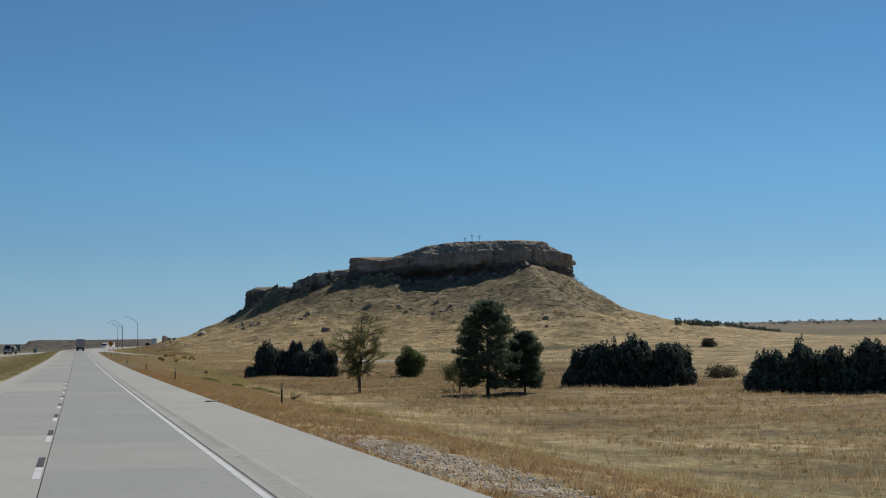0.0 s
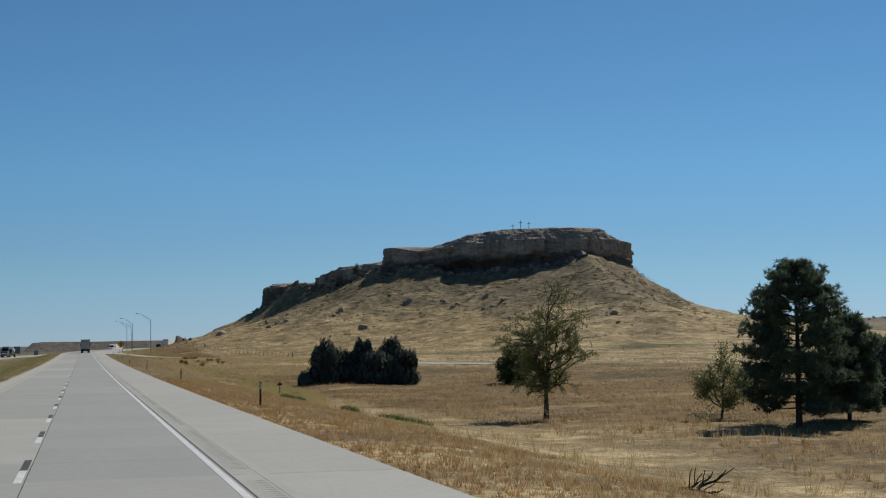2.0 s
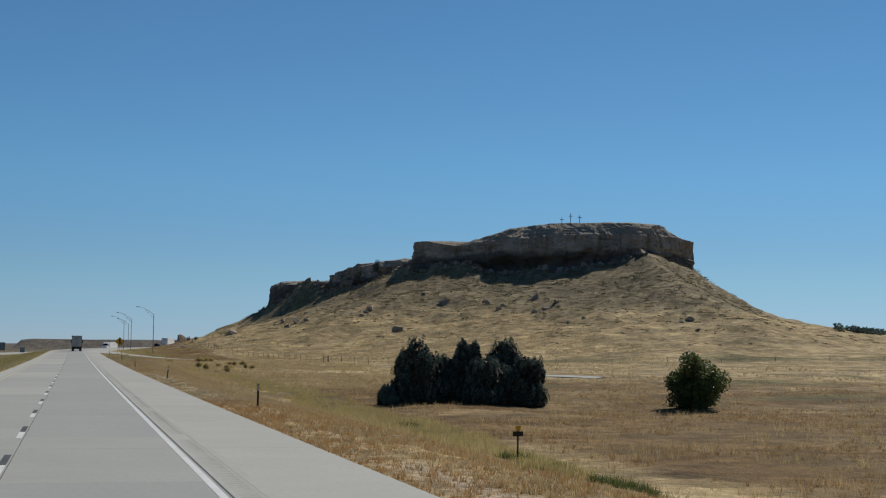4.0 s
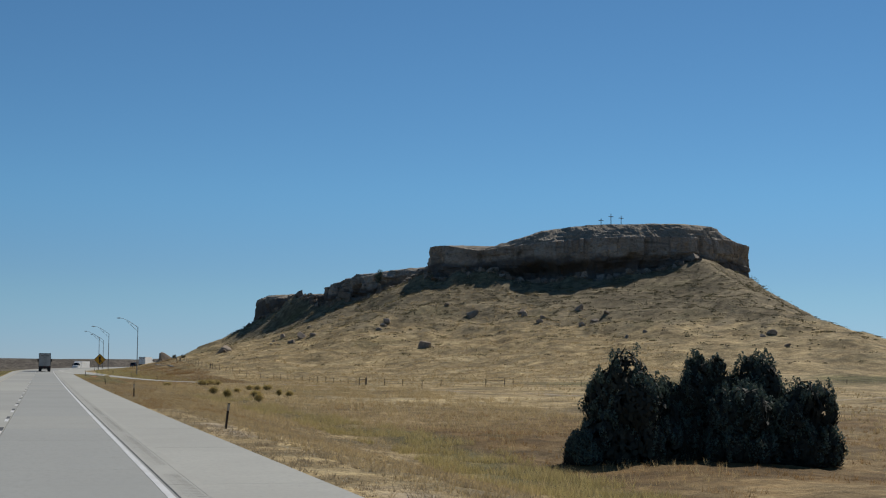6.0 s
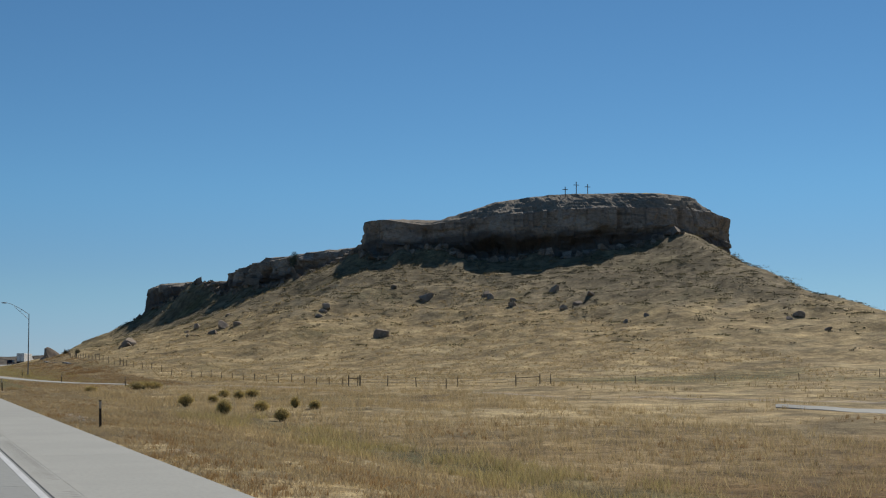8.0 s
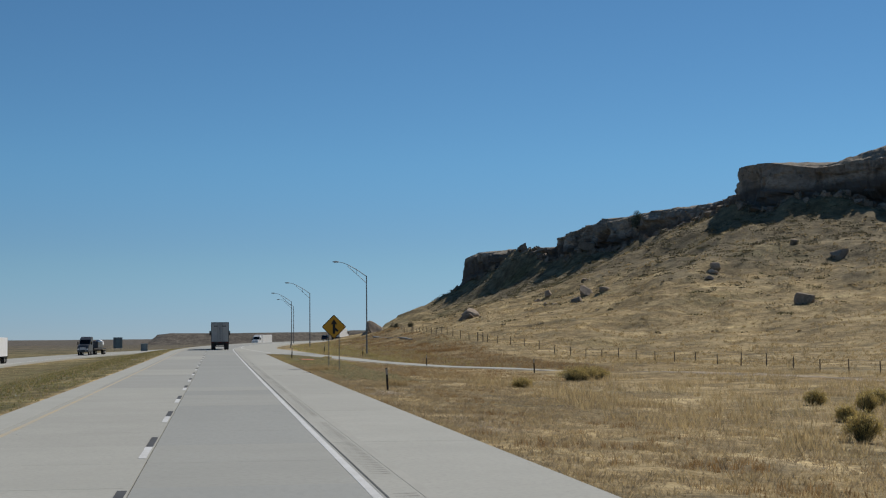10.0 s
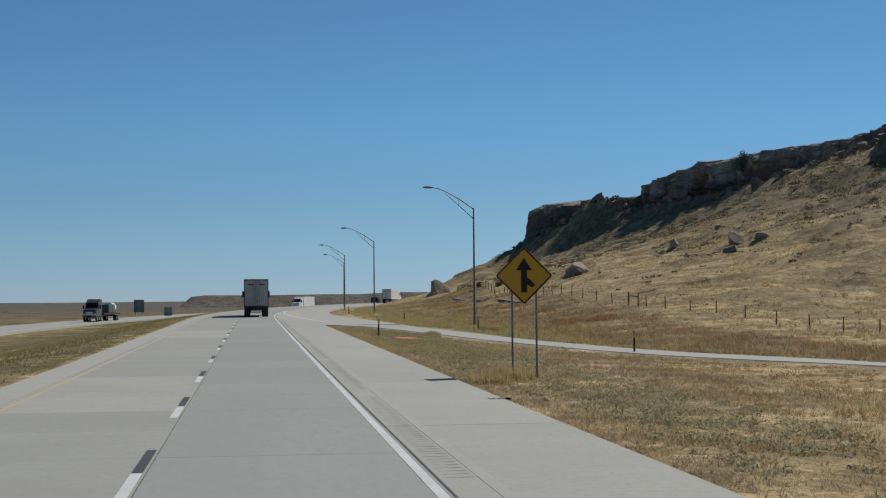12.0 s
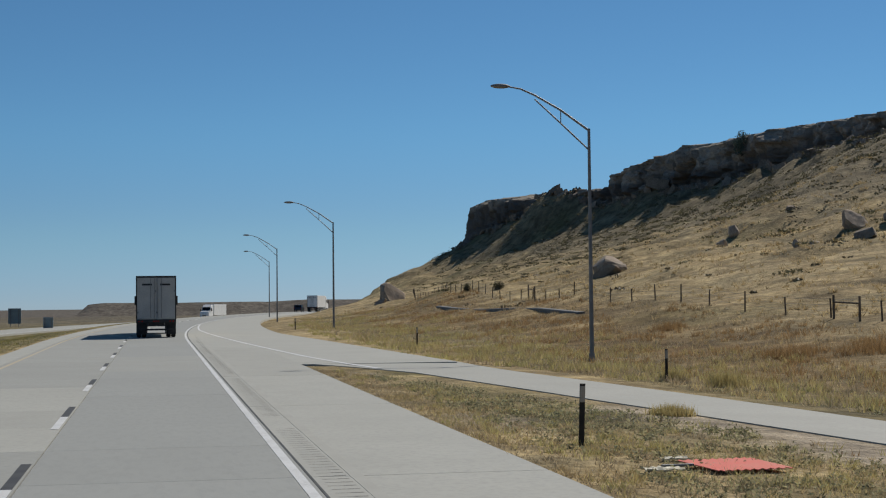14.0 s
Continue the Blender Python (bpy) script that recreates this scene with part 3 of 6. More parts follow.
    green = green + ease(out, np.where(d < -28, 200, 420), np.where(d < -28, 420, 800)) * (0.85 + 0.2 * n2) * np.where(Z - road_z(Y) > 9, 0.55, np.where(d < -28, 0.9, 1))
    rust = rust + ease(out, 420, 800) * np.where(d < 0, 0.7 + 0.2 * n2, 0)
    scree = ease(Z + 3.0 * n1, 6, 16) * (1 - ease(out, 600, 900)) * 0.85 
    # far sagebrush tone and painted haze, stronger with distance
    far = me.color_attributes.new("heath", "FLOAT_COLOR", "POINT")
    heath = ease(out, 380, 700) * ease(-d, 20, 60) * (0.75 + 0.2 * n2) + 0.5 * ease(out, 900, 1400) + 0.4 * ease(out, 480, 800) * ease(d, 150, 260)
    far.data.foreach_set("color", np.repeat(heath.clip(0, 1).reshape(-1), 4).astype(np.float32))
    cover = np.stack([rust, green, bare, scree], -1).clip(0, 1).reshape(-1)
    layer = me.color_attributes.new("cover", "FLOAT_COLOR", "POINT")
    layer.data.foreach_set("color", cover.astype(np.float32))
    return tagged(new("ground", me), "dry straw-coloured prairie rolling up to a butte", "ground", kind="structure")


build_ground()

# ---- the butte's cliff and cap ----
RIM = np.array([
    (103, 893, 33, 33.6), (97, 878, 33.2, 34.4), (98.5, 850, 33.4, 34.1), (106, 822, 32.2, 32.9), (111, 787, 31.8, 32.2), (111, 777, 33.3, 33.9), (112.6, 765, 35.4, 36.0), (115.5, 750, 37.0, 37.6),
    (120.5, 718, 37.1, 37.7), (123.5, 685, 36, 36.7), (122.5, 655, 34.2, 35.1), (113, 620, 32.2, 33), (110.2, 603.6, 32.5, 33.3), (109.1, 602.6, 36.7, 37.0), (108.8, 600, 36.9, 37.1), (110, 588, 36.3, 36.5), (118, 582, 34.7, 36.0),
    (130, 575, 36.2, 39.6), (144, 563, 37.3, 40.9), (157, 557, 37.7, 41.0), (170, 555, 37.6, 41.1), (182, 560, 37.6, 41.2), (184.5, 561.2, 37.4, 39.6), (187.5, 562.8, 37.1, 38.2), (191, 565, 36.6, 37.2), (198, 590, 36, 38.5),
    (204, 640, 37, 39), (198, 720, 36, 37), (178, 798, 33, 34), (148, 858, 32, 33), (121, 891, 31, 32)])
SPINE = [(152, 600), (155, 660), (148, 720), (138, 780), (122, 830), (112, 866)]


def around(table, n):
    """n points along the closed ring of a table, smoothed, at even parameter steps between its points."""
    k = len(table)
    out = []
    for s in np.linspace(0, k, n, endpoint=False):
        i, t = int(s), s - int(s)
        p0, p1, p2, p3 = (table[(i + j) % k] for j in (-1, 0, 1, 2))
        c = 0.5 * ((2 * p1) + (p2 - p0) * t + (2 * p0 - 5 * p1 + 4 * p2 - p3) * t * t + (3 * p1 - p0 - 3 * p2 + p3) * t**3)
        out.append(0.35 * c + 0.65 * (p1 * (1 - t) + p2 * t))
    return np.array(out)


def ring_arc(ring):
    return np.concatenate([[0], np.cumsum(np.hypot(*np.diff(ring[:, :2], axis=0).T))])


def follow(ring, guide):
    """Points of a ring at the places along it that lie nearest to the guide's points, in order."""
    d = ((guide[:, None, :2] - ring[None, :, :2]) ** 2).sum(-1)
    return ring[d.argmin(1)]


def build_butte():
    n = 1500
    rim = around(RIM, 3000)
    arc = ring_arc(rim)
    # finer steps on the two faces that look at the road
    weight = np.where((rim[:, 1] < 700) & (rim[:, 0] < 196), 3.0, np.where(rim[:, 0] < 125, 2.0, 0.5))
    run = np.cumsum(np.concatenate([[0], np.diff(arc)]) * weight)
    pick = np.interp(np.linspace(0, run[-1], n, endpoint=False), run, np.arange(len(rim)))
    rim = np.column_stack([np.interp(pick, np.arange(3000), rim[:, k]) for k in range(4)])
    arc = ring_arc(rim)
    foot = follow(around(FOOT, 2600), rim)
    spine = np.array(SPINE, float)
    fine = np.concatenate([spine[i] + (spine[i + 1] - spine[i]) * np.linspace(0, 1, 30)[:, None] for i in range(len(spine) - 1)])
    near = fine[((rim[:, None, :2] - fine[None]) ** 2).sum(-1).argmin(1)]
    room = np.linalg.norm(near - rim[:, :2], axis=1)
    way = (near - rim[:, :2]) / room[:, None]
    face = np.linspace(0, 1, 32)
    m = len(face)
    front = ease(-rim[:, 1], -606, -596) * (rim[:, 0] < 195)
    corner = ease(rim[:, 0], 158, 170) * (rim[:, 1] < 600)
    # the soft bed under the wall is hollowed out, deep on the front and none at the corner
    rim[:, 2] += (1 - front) * np.array([-0.2 + 0.6 * noise.noise(Vector((a / 8, 40.0, 0))) + 0.5 * (noise.cell(Vector((a / 3.1, 41.0, 0))) - 0.5) for a in arc])
    rim[:, 3] = np.maximum(rim[:, 3], rim[:, 2])
    hollow = np.array([0.5 + 0.5 * noise.noise(Vector((a / 15, 2.0, 0))) for a in arc])
    alcove = front * (1 - corner) * ease(rim[:, 0], 112, 126) * (3.0 + 3.0 * hollow) + (1 - front) * 3.6 * ease(hollow, 0.3, 0.7) * ease(rim[:, 1], 618, 640) * (1 - ease(rim[:, 1], 825, 845))
    brow = 0.50 + 0.11 * front + 0.10 * np.array([noise.noise(Vector((a / 9, 6.0, 0))) + 0.5 * noise.noise(Vector((a / 3, 6.0, 0))) for a in arc])
    cleft = np.array([1.6 * math.exp(-(noise.noise(Vector((a / 16, 31.0, 0))) / 0.06) ** 2) for a in arc])
    buttress = np.array([2.0 * noise.noise(Vector((a / 14, 9.0, 0))) + 1.0 * noise.noise(Vector((a / 5, 5.0, 0))) for a in arc])
    calm = front * 0.5 + (1 - front) * (1 - 0.55 * ease(rim[:, 1], 835, 858))
    calm = calm * (1 - 0.6 * np.exp(-((rim[:, 0] - 107.6) ** 2 + (rim[:, 1] - 598) ** 2) / 45.0))
    rows = []
    for v in face:
        z = foot[:, 2] - 2.5 + v * (rim[:, 2] - foot[:, 2] + 2.5)
        out = np.interp(v, [0, 0.1, 0.25, 0.5], [0.5, 0.25, 0.08, 0.0])
        out = out + np.interp(v, [0, 0.25, 0.6], [0.45, 0.35, 0.0]) * ease(rim[:, 1], 835, 855)
        p = rim[:, :2] + out[:, None] * ((1 - front) * (rim[:, 0] < 180))[:, None] * (foot[:, :2] - rim[:, :2])
        cut = ease(v, 0.02, 0.16) * (1 - ease(v, brow - 0.2, brow + 0.04))
        shift = np.empty(n)
        for i in range(n):
            a, h = arc[i], z[i]
            warp = noise.noise(Vector((a / 8, h / 7, 1.0)))
            # massive bed above, thinner beds below
            bed = math.floor((h + 0.8 * warp + 40) / (4.6 if v > 0.55 else 1.7))
            wide = 2.4 + 3.6 * noise.cell(Vector((bed * 2.3, 8.0, 1.0)))
            column = noise.cell(Vector((a / wide + bed * 0.31 + 0.35 * warp, bed * 3.1, 0.0))) - 0.5
            joint = noise.cell(Vector((a / 3.4 + 0.25 * warp, 12.0, 0.0))) - 0.5
            chip = noise.cell(Vector((a / 1.2 + warp, h / 0.9, 4.0))) - 0.5
            rip = noise.fractal(Vector((a * 0.12, h * 0.16, 0.0)), 0.85, 2.1, 5)
            pocket = float(ease(np.float64(noise.noise(Vector((a / 6.5, h / 3.4, 17.0)))), 0.12, 0.42))
            shift[i] = 1.3 * column + 0.9 * joint + 0.35 * chip + 1.5 * rip + (2.6 - 2.0 * front[i]) * pocket
        strength = calm * float(np.interp(v, [0, 0.2, 0.5, 0.93, 1.0], [0.4, 1.0, 1, 0.95, 0.75]))
        shift = strength * (shift + buttress * (1.6 - 0.6 * front)) + cut * alcove + cleft * float(np.interp(v, [0, 0.25, 0.5, 0.8, 1.0], [0, 0.1, 1, 0.9, 0.35]))
        rows.append(np.column_stack([p + way * shift[:, None], z]))
    lip = rows[-1][:, :2] - rim[:, :2]
    rise = rim[:, 3] - rim[:, 2]
    for d, g in ((0.25, 0.03), (0.7, 0.05), (1.1, 0.16), (1.7, 0.22), (2.3, 0.36), (3.0, 0.44), (3.7, 0.60), (4.6, 0.68), (5.5, 0.82), (6.6, 0.90), (8.0, 1.0), (11.0, 1.03), (18.0, 1.04)):
        q = np.minimum(d * (1 - 0.5 * corner), room * (0.5 + 0.4 * d / 18.0))
        step = np.array([0.5 * noise.noise(Vector((a / 5, d * 3, 2.0))) for a in arc])
        p = rim[:, :2] + way * (q + step * min(1.0, d))[:, None] + lip * max(0.0, 1 - d / 4.0)
        ledge = np.array([0.16 * noise.noise(Vector((a / 9, d * 1.7, 8.0))) for a in arc]) * min(1.0, d) * (d < 7)
        bump = np.array([noise.fractal(Vector((w[0] * 0.3, w[1] * 0.3, 3.0)), 0.7, 2.2, 4) for w in p]) * min(1.0, d) * 0.35 * (0.4 + np.minimum(rise, 3.0) / 3.0) * (1.0 if d < 7 else 0.3)
        rows.append(np.column_stack([p, rim[:, 2] + (g + ledge) * rise + 0.1 * np.minimum(q, 8.0) * np.minimum(rise, 2.0) / 2.0 + bump]))
    rows.append(np.column_stack([near, rows[-1][:, 2] * 0.3 + 0.7 * 39.5 * np.ones(n)]))
    rows[-1][:, 2] = np.minimum(rows[-1][:, 2], rows[-2][:, 2])
    v = np.concatenate(rows)
    i = np.arange(n)
    j = (i + 1) % n
    f = np.concatenate([np.stack([r * n + j, r * n + n + j, r * n + n + i, r * n + i], -1) for r in range(len(rows) - 1)])
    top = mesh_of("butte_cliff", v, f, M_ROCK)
    top.materials.append(M_GROUND)
    top.materials.append(M_CAP)
    flags = np.zeros(len(top.polygons), dtype=np.int32)
    flags[(m + 1) * n:(m + 10) * n] = 2
    flags[(m + 10) * n:] = 1
    top.polygons.foreach_set("material_index", flags)
    return tagged(new("butte_cliff", top), "weathered grey-brown sandstone cliff ringing a flat butte top", "cliff", kind="structure")


butte = build_butte()
BUTTE_TOP = BVHTree.FromPolygons([v.co for v in butte.data.vertices], [p.vertices for p in butte.data.polygons])


def top_z(x, y):
    """Height of the butte's top at x, y."""
    return BUTTE_TOP.ray_cast(Vector((x, y, 90)), Vector((0, 0, -1)))[0].z

# ---- carriageways ----
road = tagged(sweep("road", -5.0, 7.1, -60, 1400, -0.04, 0.4, 5.0, M_JOINT), "grey concrete highway in jointed slabs", "road", kind="structure")
opposite = tagged(sweep("opposite_road", -40.5, -29.0, -60, 1400, -2.03, 0.4, 6.0, M_SHOULDER), "pale concrete carriageway beyond the grass median", "road", kind="structure")
SLAB = 4.572


def flat_slab(name, width, mat):
    bm = box(-width / 2, width / 2, -SLAB / 2 + 0.004, SLAB / 2 - 0.004, -0.12, 0.0)
    me = bpy.data.meshes.new(name)
    bm.to_mesh(me)
    bm.free()
    me.materials.append(mat)
    return me


# stretches that were relaid in paler concrete
PALE = {"right_lane": [(29, 38), (88, 92), (150, 164), (239, 253), (327, 338), (354.5, 364.5), (369, 374), (480, 491)],
        "left_lane": [(8, 43), (96, 118), (200, 216), (239, 262), (317, 374), (398, 412), (452, 470)], "shoulder": []}


def lay_slabs():
    lanes = [("right_lane", 0.13, 3.83, M_WORN, M_SLAB), ("left_lane", -3.9, 0.105, M_SLAB, M_SHOULDER), ("shoulder", 3.87, 7.1, M_SHOULDER, M_SHOULDER)]
    rng = random.Random(5)
    for key, x0, x1, usual, pale in lanes:
        long = 3 if key == "shoulder" else 1
        meshes = [flat_slab("slab", x1 - x0, usual), flat_slab("slab", x1 - x0, pale)]
        if long == 3:
            for me in meshes:
                for v in me.vertices:
                    v.co.y *= 3
        y = 8.0
        while y < 512:
            mid = y + SLAB * long / 2
            slope = float(road_z(np.float64(mid + 1)) - road_z(np.float64(mid - 1))) / 2
            light = any(a < mid < b for a, b in PALE[key])
            ob = new("slab", meshes[1 if light else 0])
            ob.parent = road
            ob.matrix_basis = Matrix.Translation(((x0 + x1) / 2, mid, float(road_z(np.float64(mid))) + 0.001 * rng.random())) @ Matrix.Rotation(math.atan(slope), 4, "X")
            y += SLAB * long
        end = y
        for a, b, nm in ((-60, 8.0, "slabs_behind"), (end, 1390, "slabs_ahead")):
            tagged(sweep(nm, x0, x1, a, b, 0.0, 0.1, 4.0, usual, road), kind="stuff")
    tagged(sweep("inner_shoulder", -5.0, -3.93, -60, 1390, 0.0, 0.1, 4.0, M_SHOULDER, road))


lay_slabs()
sweep("edge_line", 3.635, 3.775, -60, 900, 0.005, 0.003, 3.0, M_WHITE, road)
sweep("yellow_line", -3.72, -3.58, -60, 900, 0.005, 0.003, 3.0, M_YELLOW, road)
sweep("edge_seam", 3.832, 3.868, -60, 640, 0.0045, 0.003, 3.0, M_BLACK, road)
sweep("shoulder_seam", 4.38, 4.56, -60, 640, 0.0035, 0.003, 3.0, M_SEAM, road)
sweep("opposite_edge_line", -30.8, -30.6, -60, 1200, -2.025, 0.003, 6.0, M_WHITE, opposite)


def lay_dashes():
    me_w = mesh_of("dash", *sheet(0.075, 1.52), M_WHITE)
    me_b = mesh_of("contrast_dash", *sheet(0.075, 1.52), M_BLACK)
    y = 4.55
    while y < 780:
        for me, off in ((me_w, 1.52), (me_b, 4.57)):
            m = y + off
            ob = new(me.name.split(".")[0], me)
            ob.parent = road
            s = float(road_z(np.float64(m + 1)) - road_z(np.float64(m - 1))) / 2
            turn = float(bend(np.float64(m + 1)) - bend(np.float64(m - 1))) / 2
            ob.matrix_basis = Matrix.Translation((float(bend(np.float64(m))), m, float(road_z(np.float64(m))) + 0.006)) @ Matrix.Rotation(-math.atan(turn), 4, "Z") @ Matrix.Rotation(math.atan(s), 4, "X")
        y += 12.192


def sheet(hw, hl, t=0.003):
    v = [(-hw, -hl, 0), (hw, -hl, 0), (hw, hl, 0), (-hw, hl, 0), (-hw, -hl, -t), (hw, -hl, -t), (hw, hl, -t), (-hw, hl, -t)]
    return v, [(0, 1, 2, 3), (7, 6, 5, 4), (0, 4, 5, 1), (1, 5, 6, 2), (2, 6, 7, 3), (3, 7, 4, 0)]


lay_dashes()


def rumble():
    """Flat strips on the right shoulder with the shade of milled grooves in their colour, each with a broader dark end,
    in runs with gaps between.
    """
    v, f, ends, g = [], [], [], []
    for y in np.arange(20, 520, 0.36):
        if y % 18.3 > 15.6:
            continue
        z = float(road_z(np.float64(y))) + 0.002
        for store, faces, x0, x1, w in ((v, f, 3.97, 4.30, 0.022), (ends, g, 4.17, 4.33, 0.045)):
            o = len(store)
            store += [(x0, y, z), (x1, y, z), (x1, y + w, z), (x0, y + w, z)]
            faces.append((o, o + 1, o + 2, o + 3))
            z += 0.001
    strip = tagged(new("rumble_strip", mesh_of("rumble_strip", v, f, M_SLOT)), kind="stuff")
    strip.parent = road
    # groove ends: their shade is painted with the dark joint colour
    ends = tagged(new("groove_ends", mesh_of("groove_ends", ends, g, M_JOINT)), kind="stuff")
    ends.parent = road


rumble()

# the slip road that joins from the right: pairs of near and far edge
RAMP = [((7.1, 484.0), (13.0, 485.0)), ((10.1, 475.0), (13.9, 476.5)), ((12.1, 461.5), (15.9, 463.5)), ((14.5, 449.0), (17.6, 451.5)), ((17.6, 438.5), (20.2, 441.5)),
        ((20.8, 431.0), (23.0, 434.0)), ((23.0, 425.6), (24.8, 428.2)), ((25.7, 421.2), (27.2, 423.4)), ((28.5, 416.0), (29.7, 418.0)), ((32.0, 411.0), (33.0, 412.5))]


def kerb_x(y):
    """Where the slip road's near edge lies."""
    near = [a for a, b in reversed(RAMP)]
    return np.interp(y, [a[1] for a in near], [a[0] for a in near])


def slip_road():
    v, f = [], []
    dense = []
    for i in range(len(RAMP) - 1):
        for t in np.linspace(0, 1, 8, endpoint=False):
            a, b = (np.array(RAMP[i][k]) * (1 - t) + np.array(RAMP[i + 1][k]) * t for k in (0, 1))
            dense.append((a, b))
    for i, (a, b) in enumerate(dense):
        zr = float(road_z(np.float64(a[1])))
        w = float(ease(np.float64(a[1]), 477, 484))
        sink = 0.3 * float(ease(np.float64(-a[1]), -419, -411))
        za, zb = ((float(land_z(*q)) + 0.025 - sink) * (1 - w) + zr * w for q in (a, b))
        v += [(a[0], a[1], za - 0.4), (a[0], a[1], za), (b[0], b[1], zb), (b[0], b[1], zb - 0.4)]
        if i:
            o = 4 * (i - 1)
            f += [(o + k, o + k + 4, o + k + 5, o + k + 1) for k in range(3)]
    tagged(new("slip_road", mesh_of("slip_road", v, f, M_SHOULDER)), "pale concrete slip road joining the highway", "road", kind="structure")


slip_road()
far_edge = lambda y: float(np.interp(y, [484, 490, 515, 536, 600, 760, 900], [13.0, 12.7, 11.6, 10.5, 10.2, 9.0, 7.3]))
merge = tagged(sweep("merge_lane", 7.1, far_edge, 482.5, 900, -0.002, 0.4, 3.0, M_SHOULDER), "pale concrete merging lane beside the highway", "road", kind="structure")
sweep("lane_line", lambda y: float(np.interp(y, [477.5, 482, 490, 500, 512, 532, 554, 590], [9.35, 8.72, 7.92, 7.28, 6.57, 5.61, 4.6, 3.8])), lambda y: float(np.interp(y, [477.5, 482, 490, 500, 512, 532, 554, 590], [9.57, 8.94, 8.12, 7.47, 6.76, 5.79, 4.76, 3.95])), 478, 590, 0.006, 0.003, 2.0, M_WHITE, merge)


def farm_road():
    """A narrow raised concrete road across the field, at the foot of the slope."""
    line = np.array([(56.2, 330.8), (58.7, 329.2), (61.3, 327.6), (65.4, 323.6), (69.8, 318.6), (71.2, 316.8)])
    steps = np.arange(0, len(line) - 0.999, 0.25)
    mid = np.column_stack([np.interp(steps, np.arange(len(line)), line[:, k]) for k in (0, 1)])
    way = np.gradient(mid, axis=0)
    side = np.column_stack([way[:, 1], -way[:, 0]]) / np.hypot(way[:, 0], way[:, 1])[:, None]
    half = 0.35 + 0.8 * ease(steps, 0, 2.5)
    rows = []
    for k, (across, up) in enumerate(((-1.0, -0.35), (-1.0, 0.21), (-0.94, 0.23), (0.94, 0.05), (1.0, 0.03), (1.0, -0.35))):
        q = mid + side * (half * across)[:, None]
        rows.append(np.column_stack([q, land_z(mid[:, 0], mid[:, 1]) + up]))
    v = np.stack(rows, 1).reshape(-1, 3)
    f = [(6 * i + k, 6 * i + k + 1, 6 * i + k + 7, 6 * i + k + 6) for i in range(len(mid) - 1) for k in range(5)]
    f += [(0, 1, 2, 3, 4, 5), tuple(len(v) - 1 - k for k in range(6))]
    tagged(new("farm_road", mesh_of("farm_road", v, f, M_SEAM)), "narrow pale concrete road crossing the dry field", "road", kind="structure")


farm_road()

# ---- grasses ----
def blades(spots, tall, wide, count, lean, seed):
    """Triangular blades in tufts at spots (x, y): arrays of vertices and faces."""
    r = np.random.RandomState(seed)
    n = len(spots)
    z = land_z(spots[:, 0], spots[:, 1])
    k = n * count
    base = np.repeat(np.column_stack([spots, z]), count, 0)
    size = np.repeat(tall, count) * r.uniform(0.45, 1.1, k)
    base[:, :2] += r.normal(0, 1, (k, 2)) * np.repeat(tall, count)[:, None] * 0.28
    a = r.uniform(0, math.tau, k)
    side = np.column_stack([np.cos(a), np.sin(a), np.zeros(k)]) * (np.repeat(wide, count) * r.uniform(0.6, 1.3, k))[:, None]
    b = r.uniform(0, math.tau, k)
    tip = base + np.column_stack([np.cos(b) * lean, np.sin(b) * lean, np.ones(k)]) * size[:, None] * np.column_stack([r.uniform(0.3, 1, k)] * 2 + [np.ones(k)])
    base[:, 2] -= 0.05
    v = np.stack([base - side, base + side, tip], 1).reshape(-1, 3)
    return v, np.arange(3 * k).reshape(-1, 3)


def scatter(n, x0, x1, y0, y1, seed, power=1.0):
    r = np.random.RandomState(seed)
    y = r.uniform(y0, y1, n)
    x = x0 + (x1 - x0) * r.uniform(0, 1, n) ** power
    return np.column_stack([x + bend(y), y])


def along_swale(n, y0, y1, seed):
    r = np.random.RandomState(seed)
    y = r.uniform(y0, y1, n)
    return np.column_stack([swale(y) + 0.2 + (3.0 + 3.5 * ease(y, 170, 240)) * r.uniform(0, 1, n) ** 1.3 + bend(y), y])


def off_ramp(p):
    d = p[:, 0] - np.interp(p[:, 1], [408, 411, 416, 421, 425.6, 431, 438.5, 449, 462, 475, 484, 486, 900], [35, 32.5, 29, 26.5, 24, 22, 19, 16, 14, 12, 10, 9, 9])
    half = np.interp(p[:, 1], [408, 421, 450, 484, 540, 600], [2.4, 2.5, 2.8, 4.2, 3.2, 1.5])
    return p[~((np.abs(d) < half) & (p[:, 1] > 409) & (p[:, 1] < 620))]


def keep(p, size, seed, lo, hi):
    """Thins spots into drifts."""
    r = np.random.RandomState(seed)
    return p[ease(rough(p[:, 0], p[:, 1], size, seed), lo, hi) > r.uniform(0, 1, len(p))]


